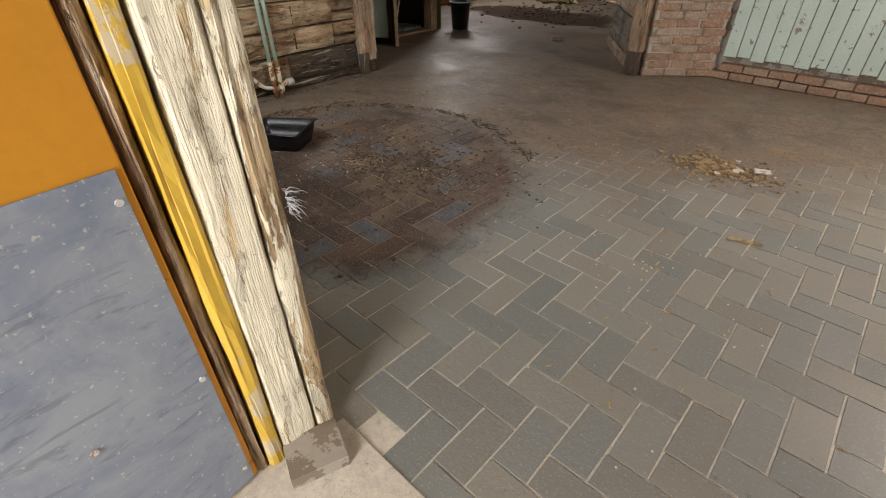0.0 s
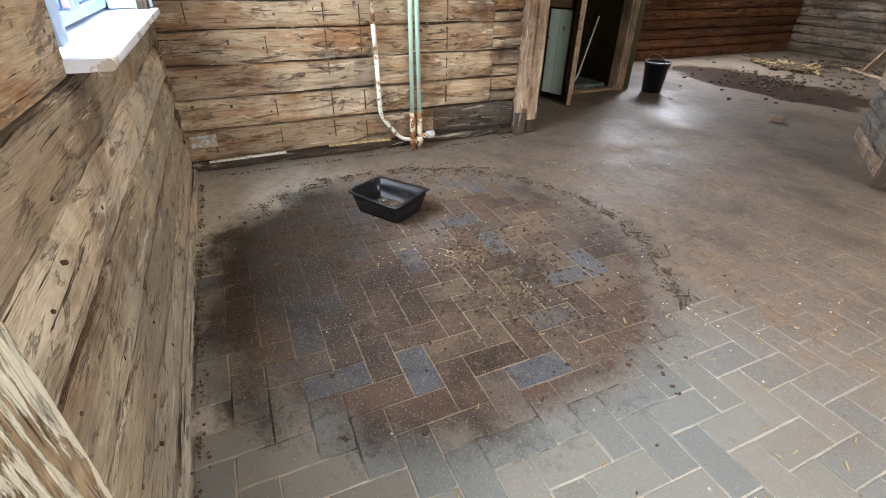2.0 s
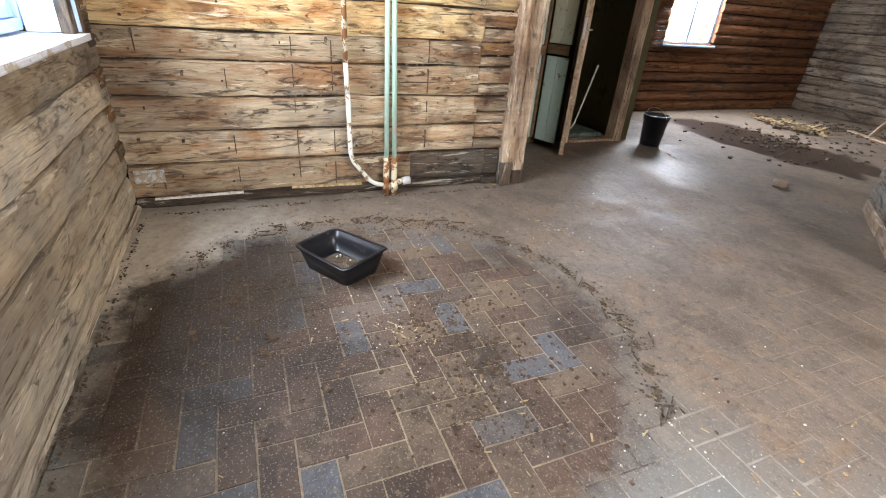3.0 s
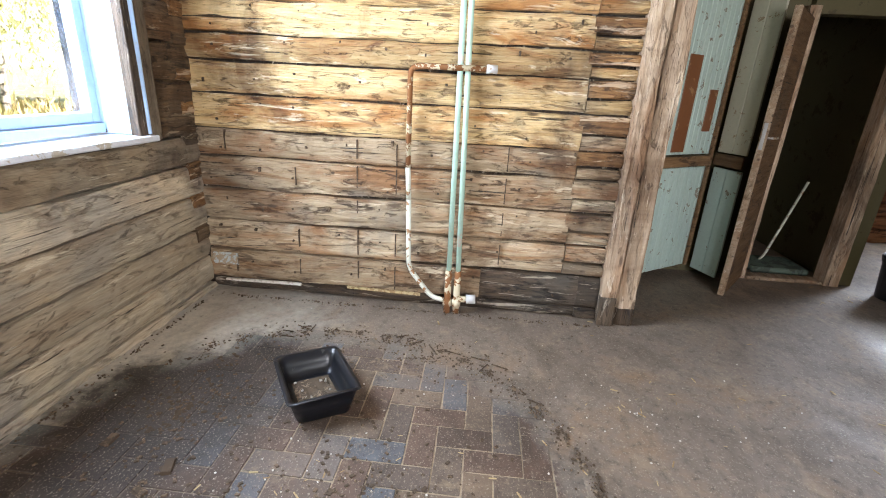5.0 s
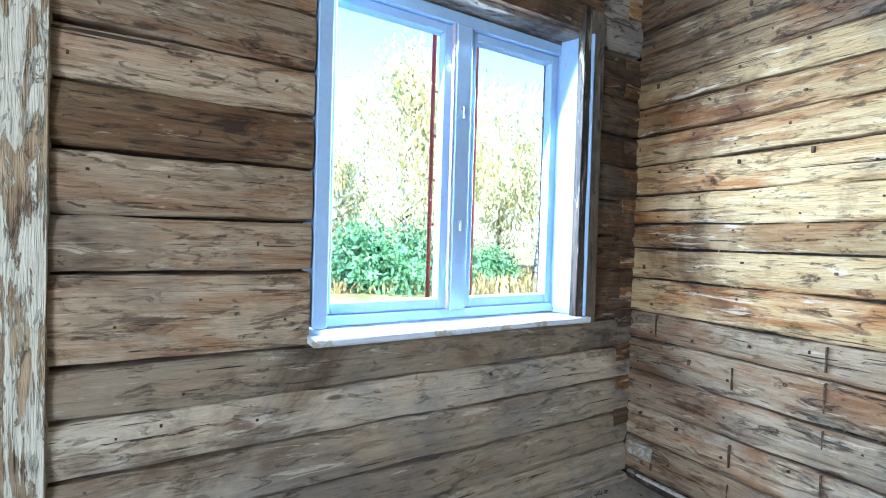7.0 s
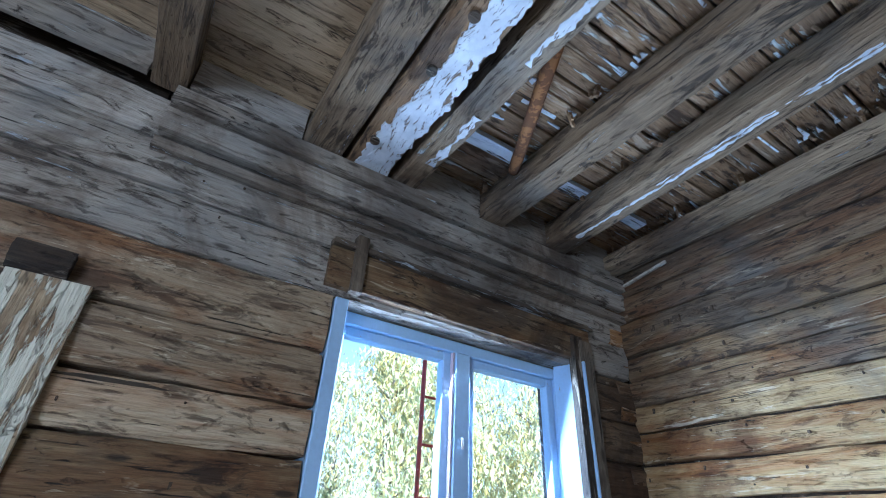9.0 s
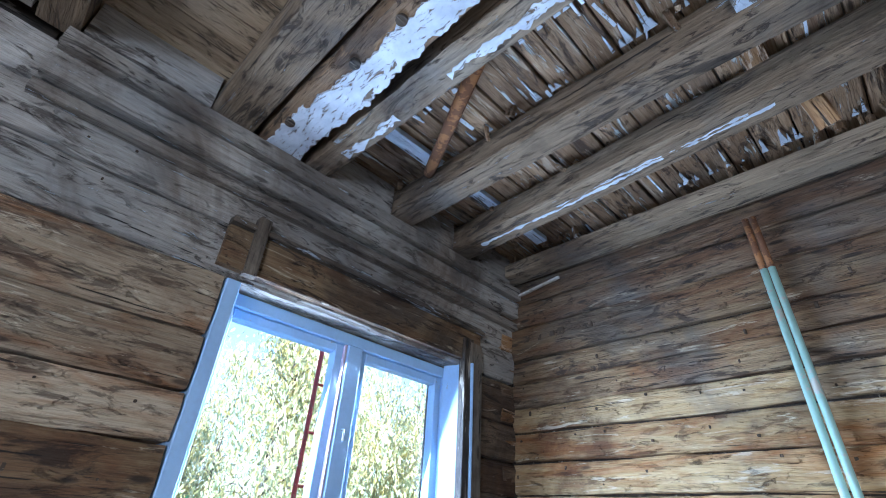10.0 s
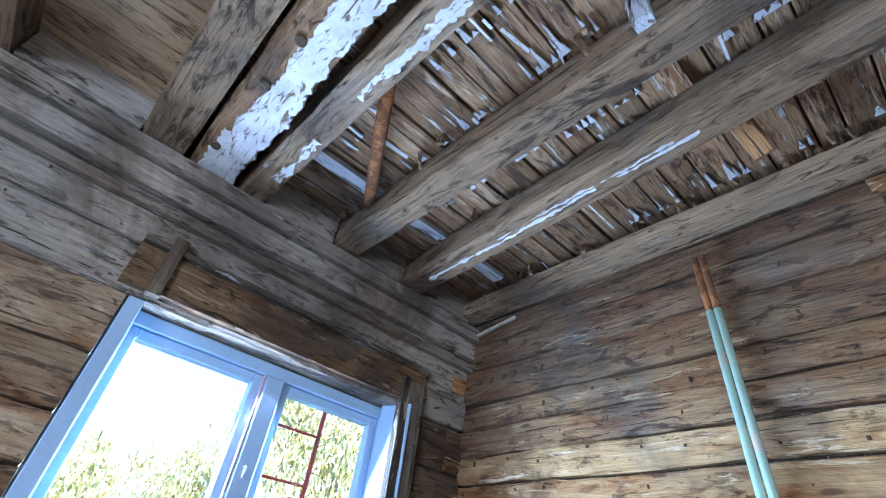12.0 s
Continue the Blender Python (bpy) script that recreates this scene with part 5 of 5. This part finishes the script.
def tree(x, y, h, seed, label, bush=False):
    g = np.random.default_rng(seed)
    rr = random.Random(seed)
    t = thing("bush" if bush else "birch_tree", label, "bush" if bush else "tree", pose(x, y, -0.46))
    lean = rr.uniform(-0.06, 0.06)
    if not bush:
        part("trunk", tube([(lean * h * k / 8, 0.1 * math.sin(k + seed), h * 0.92 * k / 8) for k in range(9)], lambda q: 0.13 * (1 - 0.9 * q) + 0.01, 8), BARK, t)
    pts = []
    for k in range(26 if not bush else 34):
        q = rr.uniform(0.22, 0.97) if not bush else rr.uniform(0.05, 0.7)
        a = rr.uniform(0, math.tau)
        reach = (h * 0.24 * math.sin(math.pi * min(1, q * 0.85 + 0.12)) if not bush else h * 0.6 * (1 - 0.6 * q)) * rr.uniform(0.6, 1.15)
        base = Vector((lean * h * q, 0.1, h * q * (0.92 if not bush else 0.15)))
        tip = base + Vector((reach * math.cos(a), reach * math.sin(a), reach * (0.35 if not bush else 0.0) + (h * 0.6 * q if bush else 0)))
        part("limb", tube([base, (base + tip) / 2 + Vector((0, 0, 0.08 * h * 0.3)), tip], lambda s: 0.035 * (1 - s) + 0.006, 5), BARK, t)
        n = 380 if not bush else 420
        s = g.uniform(0.35, 1.1, n)[:, None]
        p = np.array(base)[None] + (np.array(tip) - np.array(base))[None] * s + g.normal(size=(n, 3)) * np.array([0.10, 0.10, 0.08]) * h * (0.45 if not bush else 0.8)
        if not bush:
            p[:, 2] -= np.abs(g.normal(size=n)) * h * 0.09
        pts.append(p)
    me = leaves(np.concatenate(pts), 0.085 if not bush else 0.09, seed, 0.9 if not bush else 0.2)
    me.materials.append(BUSH_LEAF if bush else BIRCH_LEAF)
    crown = new("crown", me)
    crown.parent = t
    return t


VIEW = (-0.98, 2.27)
for n_, (deg, dist, h) in enumerate(((3, 30, 8.5), (8, 25, 7.2), (12, 31, 9.0), (16, 24, 7.5), (20.5, 28, 11.5), (25.5, 19, 10.8), (29, 31, 14.0), (32, 20, 10.2), (37.5, 26, 11.4), (42, 22, 10.5), (47, 30, 13.5), (52, 25, 11.5), (58, 29, 12), (64, 28, 12), (-3, 29, 11), (-9, 28, 12))):
    a = radians(deg)
    tree(VIEW[0] - dist * math.sin(a), VIEW[1] - dist * math.cos(a), h, 40 + n_, "birch with yellowing drooping autumn leaves")
for n_, (deg, dist, h) in enumerate(((23.5, 18, 4.2), (29, 19, 3.4), (13, 22, 2.8), (36, 22, 2.6))):
    a = radians(deg)
    tree(VIEW[0] - dist * math.sin(a), VIEW[1] - dist * math.cos(a), h, 70 + n_, "dense green leafy bush in the meadow", True)
g_ = np.random.default_rng(9)
ang_ = np.radians(g_.uniform(-12, 68, 9000))
dis_ = g_.uniform(16, 30, 9000)
blades = leaves(np.stack([VIEW[0] - dis_ * np.sin(ang_), VIEW[1] - dis_ * np.cos(ang_), np.full(9000, -0.36) + g_.uniform(0, 0.25, 9000)], axis=1), 0.13, 10, 1.5)
blades.name = "tall_grass"
blades.materials.append(HAY)
tagged(new("tall_grass", blades), "tall dry autumn grass in front of the trees", "grass", kind="stuff")

# ---------------------------------------------------------------- paving bricks
W = 0.1205
AX, AY = 0.271, 0.719
cells = []
for a in range(-34, 20):
    for b in range(-5, 42):
        s = (a - b) % 4
        x, y = AX + a * W, AY + b * W
        if s == 0:
            cells.append((x + W, y + W / 2, 0))
        elif s == 3:
            cells.append((x + W / 2, y + W, 90))
cells = [c for c in cells if -3.42 < c[0] < 2.28 and 0.41 < c[1] < 4.5 and (c[0] > -1.7 or math.hypot(c[0] + 1.9, c[1] - 1.5) < 1.16)]
# the strip walked over first
cells.sort(key=lambda c: (c[0] + 0.75) ** 2 + (c[1] - 1.35) ** 2)


def sunk(x, y):
    """Bricks lie under trodden dust away from the entrance and the stove base."""
    bare = math.hypot(x + 1.9, y - 1.5) < 1.1
    deep = min(1.0, max(0.0, (0.55 * y - 0.35 * x - 1.25) / 0.5))
    return 0.0 if bare else -0.0024 * deep


def brick_mesh(k):
    bm = box(-W + 0.0034, W - 0.0034, -W / 2 + 0.0034, W / 2 - 0.0034, -0.02, 0, 0.0015)
    for v in bm.verts:
        q = noise.noise_vector(v.co * 31 + Vector((k * 5.5, 0, 0)))
        v.co += Vector((q.x * 0.0028, q.y * 0.0028, q.z * 0.0007))
    return bm


forms = []
for k in range(8):
    me = bpy.data.meshes.new("brick")
    bm = brick_mesh(k)
    bm.to_mesh(me)
    bm.free()
    me.materials.append(FLOOR_BRICK)
    forms.append(me)
rr = random.Random(12)
for k, (x, y, r) in enumerate(cells[:300]):
    ob = new("brick", rr.choice(forms))
    ob.parent = floor
    ob.matrix_local = pose(x, y, sunk(x, y) + rr.uniform(-0.0008, 0.0008), rr.gauss(0, 0.15), rr.gauss(0, 0.15), r + rr.gauss(0, 0.6))
verts, faces = [], []
shapes = []
for k in range(4):
    bm = brick_mesh(20 + k)
    bm.verts.index_update()
    shapes.append(([v.co.copy() for v in bm.verts], [[v.index for v in f.verts] for f in bm.faces]))
    bm.free()
for x, y, r in cells[300:]:
    vs, fs = rr.choice(shapes)
    m = pose(x, y, sunk(x, y) + rr.uniform(-0.0006, 0.0006), rr.gauss(0, 0.05), rr.gauss(0, 0.05), r + rr.gauss(0, 0.6))
    o = len(verts)
    verts += [tuple(m @ v) for v in vs]
    faces += [[o + i for i in f] for f in fs]
me = bpy.data.meshes.new("far_bricks")
me.from_pydata(verts, [], faces)
me.materials.append(FLOOR_BRICK_REST)
rest = tagged(new("bricks", me), kind="stuff")
rest.parent = floor
